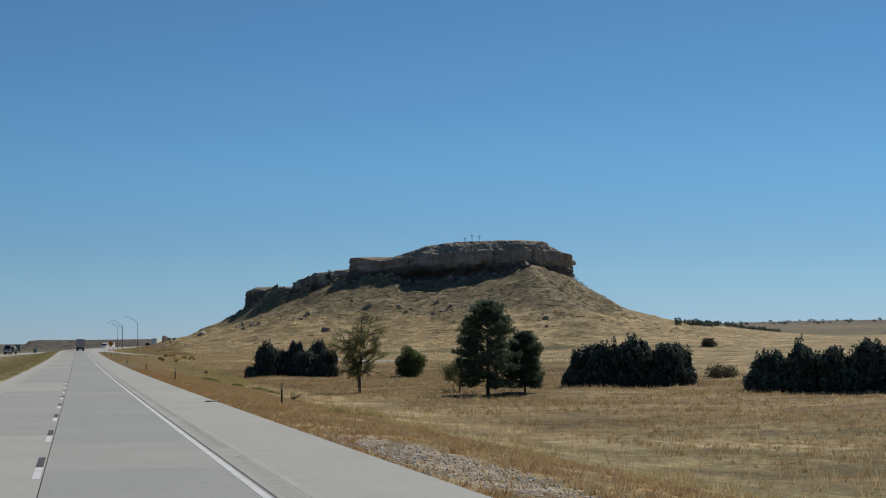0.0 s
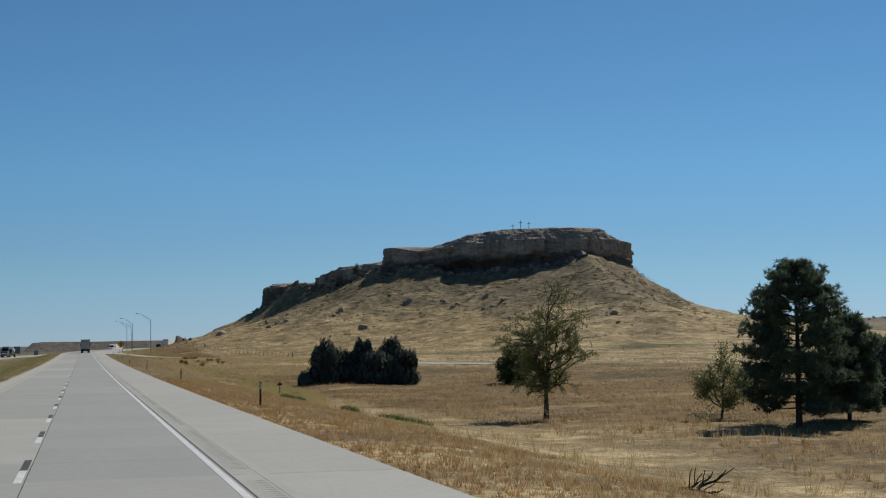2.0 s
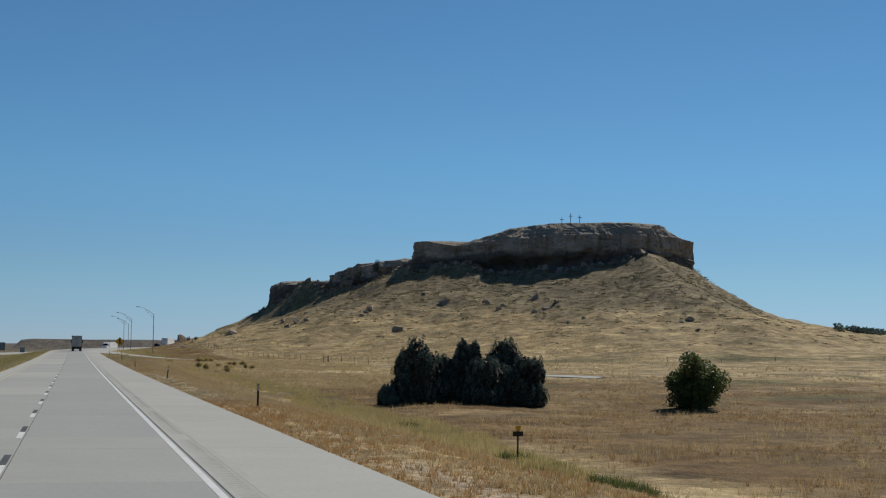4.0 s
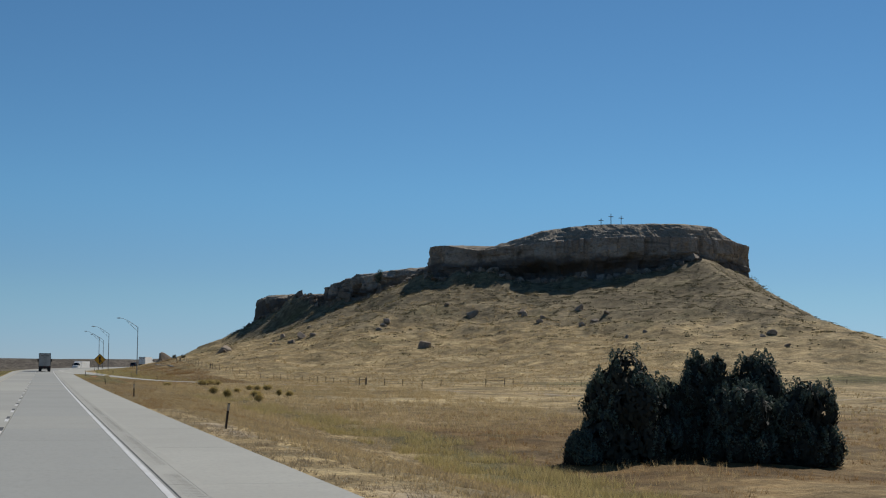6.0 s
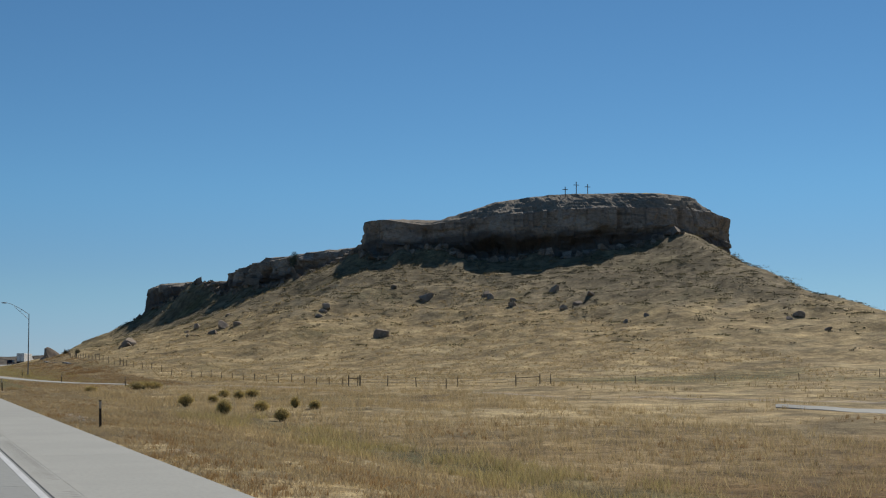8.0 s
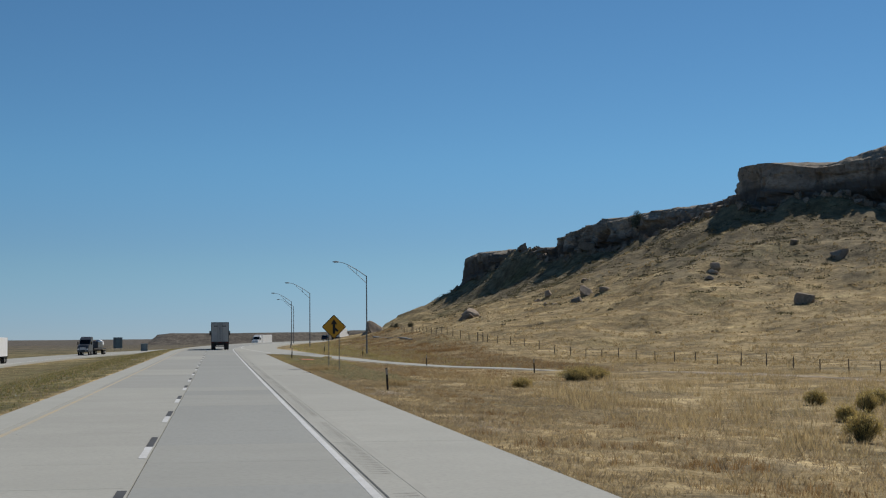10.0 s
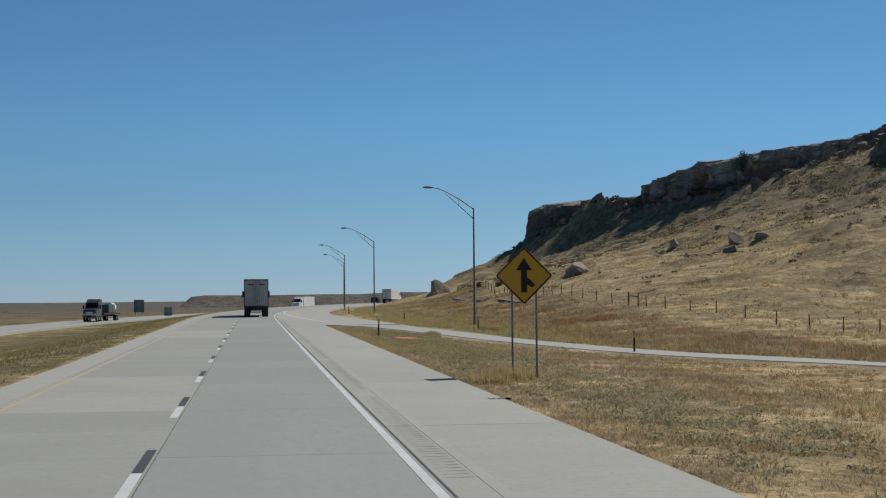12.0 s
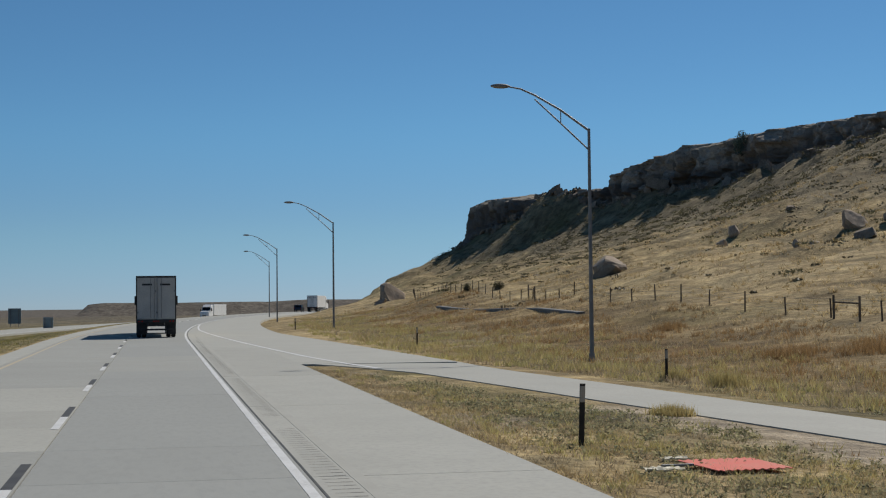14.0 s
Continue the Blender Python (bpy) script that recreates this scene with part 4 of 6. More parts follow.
def grass(name, mat, label, groups):
    vs, fs, o = [], [], 0
    for p, tall, wide, count, lean, seed in groups:
        p = off_ramp(p)
        p = p[(lane_distance(p[:, 0], p[:, 1]) > 1.2) & ~((np.hypot((p[:, 0] - 8.5) / 1.1, (p[:, 1] - 31) / 9.5) < 1) & (np.arange(len(p)) % 6 > 0))]
        # tall grass stays off the wedge before the slip road, and its kerb is bare
        short = kerb_x(p[:, 1]) - p[:, 0]
        p = p[~((short > 0) & (p[:, 1] > 400) & (p[:, 1] < 472) & ((tall > 0.2) | ((short < 2.6) & (np.arange(len(p)) % 5 > 0))))]
        r = np.random.RandomState(seed + 50)
        v, f = blades(p, tall * r.uniform(0.6, 1.3, len(p)), np.full(len(p), wide), count, lean, seed)
        vs.append(v)
        fs.append(f + o)
        o += len(v)
    ob = new(name, mesh_of(name, np.concatenate(vs), np.concatenate(fs), mat))
    return tagged(ob, label, "grass", kind="stuff")


grass("dry_grass", M_STRAW, "dry straw-coloured prairie grass", [
    (scatter(16000, 9, 14, 14, 330, 1), 0.13, 0.012, 9, 0.8, 1),
    (keep(scatter(24000, 7.25, 20, 270, 484, 13, 1.3), 4, 13, -0.9, 0.5), 0.11, 0.011, 8, 1.7, 13),
    (keep(scatter(16000, 36, 125, 430, 640, 15), 7, 15, -0.5, 0.7), 0.30, 0.05, 7, 1.4, 15),
    (keep(scatter(10500, 15, 62, 20, 420, 2), 18, 2, -0.9, 0.7), 0.5, 0.014, 10, 0.7, 2),
    (keep(scatter(6500, 60, 130, 60, 440, 3), 30, 3, -0.9, 0.6), 0.40, 0.04, 7, 0.4, 3),
    (keep(scatter(16000, 14, 120, 400, 660, 4), 16, 4, -0.9, 0.5), 0.24, 0.025, 8, 0.8, 4),
    (keep(scatter(9000, 14, 46, 285, 415, 25), 8, 25, -1.0, 0.4), 0.42, 0.014, 9, 0.8, 25),
    (scatter(4000, -27, -5.6, 40, 520, 5), 0.13, 0.02, 6, 0.8, 5)])
grass("verge_grass", M_RUSSET, "orange-tan mown grass along the pavement edge", [
    (scatter(12000, 7.15, 13.4, 12, 195, 6, 1.2), 0.14, 0.012, 9, 1.1, 6)])
grass("rust_weeds", M_RUST, "rust-brown dried weeds along the pavement edge", [
    (keep(scatter(7000, 7.2, 14, 270, 395, 7, 1.1), 5, 7, 0.0, 0.9), 0.16, 0.012, 10, 0.7, 7),
    (keep(scatter(6000, 12.5, 24, 395, 455, 26), 4, 26, -0.5, 0.6), 0.12, 0.012, 9, 1.4, 26),
    (keep(scatter(18000, 24, 90, 30, 320, 8), 25, 8, -0.9, 0.5), 0.28, 0.016, 9, 0.85, 8),
    (keep(scatter(9000, 19, 33, 420, 620, 9), 9, 9, -0.5, 0.7), 0.28, 0.016, 10, 0.9, 9)])
grass("matted_grass", M_TAN, "matted tan-brown dead grass beside the pavement", [
    (keep(scatter(19000, 7.2, 24, 262, 484, 16), 3, 16, -0.8, 0.6), 0.13, 0.013, 8, 1.7, 16),
    (keep(scatter(9000, 7.2, 14, 14, 200, 17), 4, 17, -0.4, 0.8), 0.13, 0.013, 9, 1.6, 17),
    (keep(scatter(15000, 7.2, 21, 190, 300, 21), 4, 21, -0.8, 0.6), 0.13, 0.014, 8, 1.6, 21),
    (scatter(23000, 7.15, 17, 290, 484, 22, 1.4), 0.085, 0.013, 7, 2.0, 22),
    (keep(scatter(11000, 14, 34, 415, 620, 18), 7, 18, -0.7, 0.7), 0.26, 0.018, 9, 1.1, 18)])
grass("green_grass", M_GREEN, "greenish grass in the roadside swale", [
    (keep(along_swale(3500, 20, 170, 10), 9, 10, -0.2, 0.7), 0.22, 0.013, 9, 0.9, 10),
    (keep(along_swale(10000, 170, 330, 24), 9, 24, -0.8, 0.5), 0.46, 0.014, 9, 0.8, 24),
    (keep(scatter(7000, 14, 26, 420, 620, 14), 10, 14, -0.5, 0.7), 0.28, 0.016, 10, 0.9, 14),
    (keep(scatter(4000, 7.2, 15, 425, 484, 11), 4, 11, -0.2, 0.7), 0.13, 0.011, 10, 1.2, 11),
    ])
grass("fresh_grass", M_FRESH, "yellow-green grass growing beside the slip road", [
    (keep(scatter(5000, 7.2, 13.5, 430, 484, 19), 3.0, 19, 0.0, 0.7), 0.15, 0.010, 12, 1.2, 19),
    (keep(scatter(7000, 13, 21, 425, 600, 20), 9, 20, -0.4, 0.7), 0.26, 0.014, 10, 0.8, 20)])
grass("median_grass", M_MEDIAN, "greenish mown grass on the median", [(scatter(19000, -19, -5.2, 160, 560, 12, 1.0), 0.08, 0.022, 5, 1.4, 12)])


# ---- trees and bushes ----
def leaves_at(points, size, seed, long=1.0, up=0.0):
    """Small four-cornered leaves at points, turned at random."""
    r = np.random.RandomState(seed)
    k = len(points)
    a, b = r.normal(0, 1, (k, 3)), r.normal(0, 1, (k, 3))
    a[:, 2] += up
    a /= np.linalg.norm(a, axis=1)[:, None]
    b -= (a * b).sum(1)[:, None] * a
    b /= np.linalg.norm(b, axis=1)[:, None]
    s = (size * r.uniform(0.6, 1.4, k))[:, None]
    p = np.asarray(points)
    v = np.stack([p - a * s * long, p + b * s * 0.5, p + a * s * long, p - b * s * 0.5], 1).reshape(-1, 3)
    return v, np.arange(4 * k).reshape(-1, 4)


def sprays(points, normals, size, seed, long=1.3):
    """Flat leaf sprays that lie on a clump's surface and point upward."""
    r = np.random.RandomState(seed)
    k = len(points)
    nrm = normals + r.normal(0, 0.28, (k, 3))
    nrm /= np.linalg.norm(nrm, axis=1)[:, None]
    u = np.array([0, 0, 0.7]) + 0.7 * normals + r.normal(0, 0.45, (k, 3))
    u -= (u * nrm).sum(1)[:, None] * nrm
    u /= np.linalg.norm(u, axis=1)[:, None]
    w = np.cross(nrm, u)
    s = (np.asarray(size) * r.uniform(0.6, 1.35, k))[:, None]
    v = np.stack([points - u * s * 0.4, points + w * s * 0.5, points + u * s * long, points - w * s * 0.5], 1).reshape(-1, 3)
    return v, np.arange(4 * k).reshape(-1, 4)


def on_balls(r, centres, radii, per):
    """Points and outward directions spread over ellipsoids."""
    k = len(centres) * per
    d = r.normal(0, 1, (k, 3))
    d /= np.linalg.norm(d, axis=1)[:, None]
    rad = np.repeat(radii, per, 0)
    p = np.repeat(centres, per, 0) + d * rad * r.uniform(0.8, 1.05, (k, 1))
    n = d / rad
    return p, n / np.linalg.norm(n, axis=1)[:, None]


def juniper(x, y, tall, radius, seed, fine=False):
    """A dense dark evergreen: upright lobes studded with flame-shaped tufts of small sprays."""
    r = np.random.RandomState(seed)
    t = thing("juniper_tree", pose(x, y, float(land_z(x, y))), "dense dark green juniper tree standing in dry grass", "tree", "junipers")
    lobes, sizes = [], []
    for i in range(17):
        if i > 7:
            a, q = math.tau * (i + r.uniform(-0.3, 0.3)) / 9, radius * r.uniform(0.5, 0.66)
            top, half, w = tall * r.uniform(0.36, 0.5), tall * 0.3, radius * r.uniform(0.36, 0.46)
        else:
            a, q = r.uniform(0, math.tau), radius * (0.05 if i == 0 else r.uniform(0.25, 0.52))
            top = tall * (1.0 if i == 0 else r.uniform(0.72, 0.99))
            half, w = top * 0.4, radius * (0.48 if i == 0 else r.uniform(0.36, 0.5))
        lobes.append((math.cos(a) * q, math.sin(a) * q, top - half))
        sizes.append((w, w, half))
    lobes, sizes = np.array(lobes), np.array(sizes)
    at, out = on_balls(r, lobes, sizes * 0.9, 34 if fine else 14)
    ok = (at[:, 2] > 0.12) & (out[:, 2] > -0.75)
    # tufts buried inside a neighbouring lobe do not show
    deep = (((at[:, None] - lobes[None]) / sizes[None]) ** 2).sum(2).min(1)
    at = at[ok & (deep > 0.5)]
    w = r.uniform(0.17, 0.31, len(at)) * (1.0 if fine else 1.35)
    flames = np.column_stack([w, w, w * r.uniform(1.4, 2.1, len(at))])
    p, n = on_balls(r, at + flames * (0, 0, 0.3), flames, 60 if fine else 44)
    # each tuft tapers to a point
    mid, half = np.repeat(at + flames * (0, 0, 0.3), 60 if fine else 44, 0), np.repeat(flames[:, 2], 60 if fine else 44)
    taper = 1 - 0.62 * np.clip((p[:, 2] - mid[:, 2]) / half, 0, 1)
    p[:, :2] = mid[:, :2] + (p[:, :2] - mid[:, :2]) * taper[:, None]
    v, f = sprays(p, n, 0.10 if fine else 0.17, seed, 0.85)
    # inner shell that carries the crown's inner shade in its colour
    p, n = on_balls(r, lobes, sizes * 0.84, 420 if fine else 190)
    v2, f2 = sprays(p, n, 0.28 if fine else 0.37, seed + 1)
    v, v2 = (np.column_stack([q[:, :2], np.maximum(q[:, 2], 0.0)]) for q in (v, v2))
    part("crown", mesh_of("crown", v, f, M_JUNIPER), None, t)
    part("inner_foliage", mesh_of("inner_foliage", v2, f2, M_INNER), None, t, "dark inner foliage with the crown's shade in its colour")
    part("trunk", mesh_of("trunk", *joined_tubes([([(0, 0, -0.2), (0.05, 0, tall * 0.3), (0, 0.05, tall * 0.7)], [0.16, 0.11, 0.03], 7)]), M_BARK), None, t)
    return t


for i, (x, y, h, q) in enumerate([(33.3, 262.3, 6.5, 3.1), (38.0, 262.9, 6.1, 2.1), (39.2, 260.2, 4.3, 2.4), (42.9, 265.0, 6.3, 2.9), (30.0, 260.8, 1.5, 1.0), (35.9, 262.8, 4.6, 1.7), (43.2, 260.6, 4.9, 2.5), (40.6, 262.6, 4.6, 2.2),
                                  (56.2, 161.5, 4.4, 2.3), (58.2, 159.5, 5.2, 2.6), (61.6, 157.0, 5.6, 3.0), (64.6, 155.2, 5.2, 2.9), (66.0, 156.5, 4.6, 2.0),
                                  (64.6, 131.2, 3.6, 2.4), (67.3, 130.0, 4.7, 2.5), (70.0, 128.6, 4.3, 2.6), (72.8, 127.0, 4.9, 2.9), (75.8, 125.6, 5.5, 3.0), (79.5, 124.0, 5.6, 3.0)]):
    juniper(x, y, h, q, 30 + i, i < 8)


def branching(r, start, way, length, radius, depth, tubes, tips, spread=0.7, lift=0.15, fork=(2, 3), wander=0.18):
    """Recursive limbs: adds tubes and the points where leaves grow."""
    pts, rad = [Vector(start)], [radius]
    d = Vector(way).normalized()
    steps = 4
    for i in range(steps):
        d = (d + Vector(r.normal(0, wander, 3)) + Vector((0, 0, lift * 0.3))).normalized()
        pts.append(pts[-1] + d * (length / steps))
        rad.append(max(0.011, radius * (1 - 0.4 * (i + 1) / steps)))
    tubes.append((pts, rad, 7 if depth > 2 else 4))
    if depth <= 1:
        tips += [np.array(p) for p in pts[1:]]
    if depth == 0:
        return
    for k in range(r.randint(fork[0], fork[1] + 1) + 1):
        at = pts[-1] if k == 0 else pts[r.randint(2, steps + 1)]
        w = (d + Vector(r.normal(0, spread, 3)) + Vector((0, 0, lift))).normalized()
        branching(r, at, w, length * r.uniform(0.62, 0.85), rad[-1] * r.uniform(0.6, 0.85), depth - 1, tubes, tips, spread, lift, fork, wander)


def leafy_tree(name, x, y, trunk, limbs, depth, seed, mat, leaf, per, label, first=1.4, drift=0.18, thick=0.12, spread=0.7, lift=0.15):
    r = np.random.RandomState(seed)
    z = float(land_z(x, y))
    t = thing(name, pose(x, y, z), label, "tree")
    tubes, tips = [], []
    top = Vector((0.1, 0, trunk))
    tubes.append(([Vector((0, 0, -0.2)), Vector((0.02, 0.03, trunk * 0.5)), top], [thick * 1.2, thick, thick * 0.85], 9))
    branching(r, top, (0.05, 0, 1), first, thick * 0.8, depth, tubes, tips, spread, lift)
    for k in range(limbs):
        a = math.tau * k / limbs + r.uniform(-0.4, 0.4)
        branching(r, Vector((0.05, 0, trunk * r.uniform(0.7, 1.0))), (math.cos(a), math.sin(a), 0.55), first * 0.9, thick * 0.55, depth, tubes, tips, spread, lift)
    tips = np.array(tips)
    p = np.repeat(tips, per, 0) + r.normal(0, drift, (len(tips) * per, 3))
    p = p[r.uniform(0, 1, len(p)) < 0.85]
    v, f = leaves_at(p, leaf, seed)
    part("trunk", mesh_of("trunk", *joined_tubes(tubes), M_BARK, True), None, t, "dark bare branches")
    part("crown", mesh_of("crown", v, f, mat), None, t)
    return t


def leader_tree(x, y, tall, reach, seed, label):
    """One wavering stem with spreading limbs, leafy in the middle and nearly bare on top."""
    r = np.random.RandomState(seed)
    t = thing("sparse_tree", pose(x, y, float(land_z(x, y))), label, "tree")
    tubes, leaf = [], []
    fork = Vector((0.02, 0, tall * 0.2))
    tubes.append(([Vector((0, 0, -0.2)), Vector((0.04, 0, tall * 0.1)), fork], [0.19, 0.15, 0.135], 9))
    for lean, ln0, w0 in (((0.02, 0.05), 0.80, 0.115), ((-0.30, -0.1), 0.52, 0.075), ((0.34, 0.12), 0.62, 0.085), ((0.1, -0.4), 0.42, 0.06)):
        stem, d = [fork], Vector((lean[0], lean[1], 0.85)).normalized()
        for k in range(9):
            d = (d + Vector(r.normal(0, 0.13, 3)) + Vector((0, 0, 0.06))).normalized()
            stem.append(stem[-1] + d * tall * ln0 / 9)
        tubes.append((stem, [w0 * (1 - 0.095 * k) for k in range(10)], 7))
        for k in range(int(8 + 13 * ln0)):
            q = r.uniform(0.6, 8.9)
            p0 = stem[int(q)].lerp(stem[int(q) + 1], q - int(q))
            u = p0.z / tall
            ln = reach * float(np.interp(u, [0.2, 0.35, 0.6, 0.85, 1.0], [0.55, 0.75, 0.68, 0.5, 0.3])) * r.uniform(0.5, 1.15)
            a = r.uniform(0, math.tau)
            way = Vector((math.cos(a) + lean[0], math.sin(a) + lean[1], float(np.interp(u, [0.2, 0.4, 1.0], [0.15, 0.45, 0.9])))).normalized()
            tips = []
            branching(r, p0, way, ln * 0.55, 0.055 * (1.25 - 0.7 * u), 2, tubes, tips, 0.6, 0.04, (1, 3), 0.24)
            per = max(1, int(np.interp(u, [0.2, 0.42, 0.62, 0.75, 1.0], [6, 11, 7, 3.6, 2.2]) * r.choice([0.3, 1.0, 1.7])))
            leaf.append(np.repeat(np.array(tips), per, 0))
    p = np.concatenate(leaf)
    p = p + r.normal(0, 0.075, p.shape)
    v, f = leaves_at(p, 0.055, seed)
    part("trunk", mesh_of("trunk", *joined_tubes(tubes), M_BARK, True), None, t, "dark stem with spreading bare branches")
    part("crown", mesh_of("crown", v, f, M_SPARSE), None, t)


leader_tree(28.3, 148.4, 7.5, 3.9, 3, "thin open-crowned deciduous tree with sparse yellow-green leaves")
leafy_tree("small_tree", 37.3, 143.0, 0.7, 5, 3, 8, M_SPARSE, 0.07, 6, "small crooked tree with yellow-green leaves", 1.35, 0.2, 0.08, 0.7, 0.2)


def round_bush(x, y, tall, radius, seed, mat, label, name="bush", leaf=0.10, n=9000, group=""):
    r = np.random.RandomState(seed)
    t = thing(name, pose(x, y, float(land_z(x, y))), label, "bush", group)
    k = 26
    cs = r.normal(0, 1, (k, 3))
    cs /= np.linalg.norm(cs, axis=1)[:, None]
    cs = cs * np.array([radius, radius, tall * 0.5]) * r.uniform(0.35, 0.68, (k, 1)) + np.array([0, 0, tall * 0.46])
    cs[:, :2] *= 1.12
    cs[:9, 2] = tall * r.uniform(0.10, 0.22, 9)
    w = radius * r.uniform(0.28, 0.46, k)
    pick = r.randint(0, k, n)
    q = r.normal(0, 1, (n, 3))
    q /= np.linalg.norm(q, axis=1)[:, None]
    p = cs[pick] + q * (w[pick] * r.uniform(0.55, 1.1, n))[:, None]
    p = p[p[:, 2] > 0.02]
    v, f = leaves_at(p, leaf, seed)
    part("crown", mesh_of("crown", v, f, mat), None, t)
    tubes = [([Vector((0, 0, -0.15)), Vector(c * 0.5), Vector(c)], [0.07, 0.045, 0.012], 5) for c in cs[:14]]
    part("branchwork", mesh_of("branchwork", *joined_tubes(tubes), M_BARK), None, t)
    return t


round_bush(55.8, 248.5, 5.3, 2.9, 5, M_LEAF, "rounded green broadleaf bush alone in the field", "broadleaf_bush", 0.13, 15000)
round_bush(89.6, 197.5, 1.5, 2.7, 6, M_SAGE, "low dark brush heap on a bank in the field", "brush_heap", 0.11, 5000)
round_bush(179.5, 405.3, 2.3, 2.5, 7, M_SAGE, "dark scrub bush at the slope's foot", "scrub_bush", 0.15, 3500)
def brush(x, y, tall, radius, seed):
    """A dome of fine upright stems with yellow tops."""
    r = np.random.RandomState(seed)
    t = thing("rabbitbrush", pose(x, y, float(land_z(x, y))), "straw-yellow rabbitbrush clump in dry grass", "bush", "rabbitbrush")
    n = 420
    a, s = r.uniform(0, math.tau, n), np.sqrt(r.uniform(0, 1, n))
    root = np.column_stack([np.cos(a) * s, np.sin(a) * s, np.zeros(n)]) * radius * 0.35
    tip = np.column_stack([np.cos(a) * s * radius * 1.1, np.sin(a) * s * radius * 1.1, tall * np.sqrt(1 - 0.75 * s**2) * r.uniform(0.7, 1.1, n)])
    tip = tip + r.normal(0, 0.05, tip.shape)
    side = np.column_stack([-np.sin(a), np.cos(a), np.zeros(n)]) * 0.012
    v = np.stack([root - side, root + side, tip + side * 0.6, tip - side * 0.6], 1).reshape(-1, 3)
    part("foliage", mesh_of("foliage", v, np.arange(len(v)).reshape(-1, 4), M_OLIVE), None, t)
    p = np.repeat(tip, 8, 0) * (1, 1, 0.93) + r.normal(0, 1, (n * 8, 3)) * (0.06, 0.06, 0.09)
    v, f = leaves_at(p, 0.018, seed, 2.2, 1.2)
    part("blossom", mesh_of("blossom", v, f, M_BRUSH), None, t)


for i, (x, y, h, q) in enumerate([(25.3, 362, 0.55, 0.42), (19.0, 343.5, 0.75, 0.45), (25.6, 357.8, 0.65, 0.36), (27.2, 360.4, 0.55, 0.55), (18.9, 330.3, 0.85, 0.4), (22.3, 335.6, 0.55, 0.4), (22.9, 338.1, 0.4, 0.36),
                                  (25.3, 338.9, 0.6, 0.22), (26.0, 336.6, 0.42, 0.3), (21.5, 326.8, 0.65, 0.36), (22.7, 353.1, 0.42, 0.3), (23.0, 394.2, 0.75, 0.9), (24.1, 395.6, 0.8, 0.85), (25.2, 397, 0.7, 0.8), (17.1, 381, 0.4, 0.5)]):
    brush(x, y, h, q, 60 + i)
def weed(x, y, tall, radius, seed, mat):
    r = np.random.RandomState(seed)
    a, q = r.uniform(0, math.tau, 90), radius * np.sqrt(r.uniform(0, 1, 90))
    p = np.column_stack([x + q * np.cos(a), y + q * np.sin(a)])
    v, f = blades(p, tall * r.uniform(0.6, 1.1, 90) * (1 - 0.4 * (q / radius) ** 2), np.full(90, 0.012), 14, 0.5, seed)
    z = float(land_z(x, y))
    ob = new("weed_clump", mesh_of("weed_clump", v - np.array([x, y, z]), f, mat))
    ob.location = (x, y, z)
    tagged(ob, "tangled clump of tall dry weeds beside the highway", "weeds", "weed clumps")


for i, (x, y, h, q) in enumerate([(12.6, 158, 0.45, 0.8), (12.2, 66, 0.5, 0.5), (14.5, 71, 0.6, 0.8), (13.9, 163, 0.4, 0.7), (10.1, 377.3, 0.45, 0.5), (8.5, 407.6, 0.55, 0.85), (7.9, 405.6, 0.45, 0.6), (9.2, 409.6, 0.5, 0.75),
                                  (28.7, 503.5, 0.6, 1.0), (18.6, 469.3, 0.7, 0.6), (26.3, 482.3, 0.6, 1.6), (28.6, 480.0, 0.6, 1.3), (18.1, 472.7, 0.5, 0.4), (12.5, 457.1, 0.3, 0.5)]):
    weed(x, y, h, q, 80 + i, M_STRAW if 3 < i < 8 else M_RUST if i in (8, 10, 11) else M_GREEN)


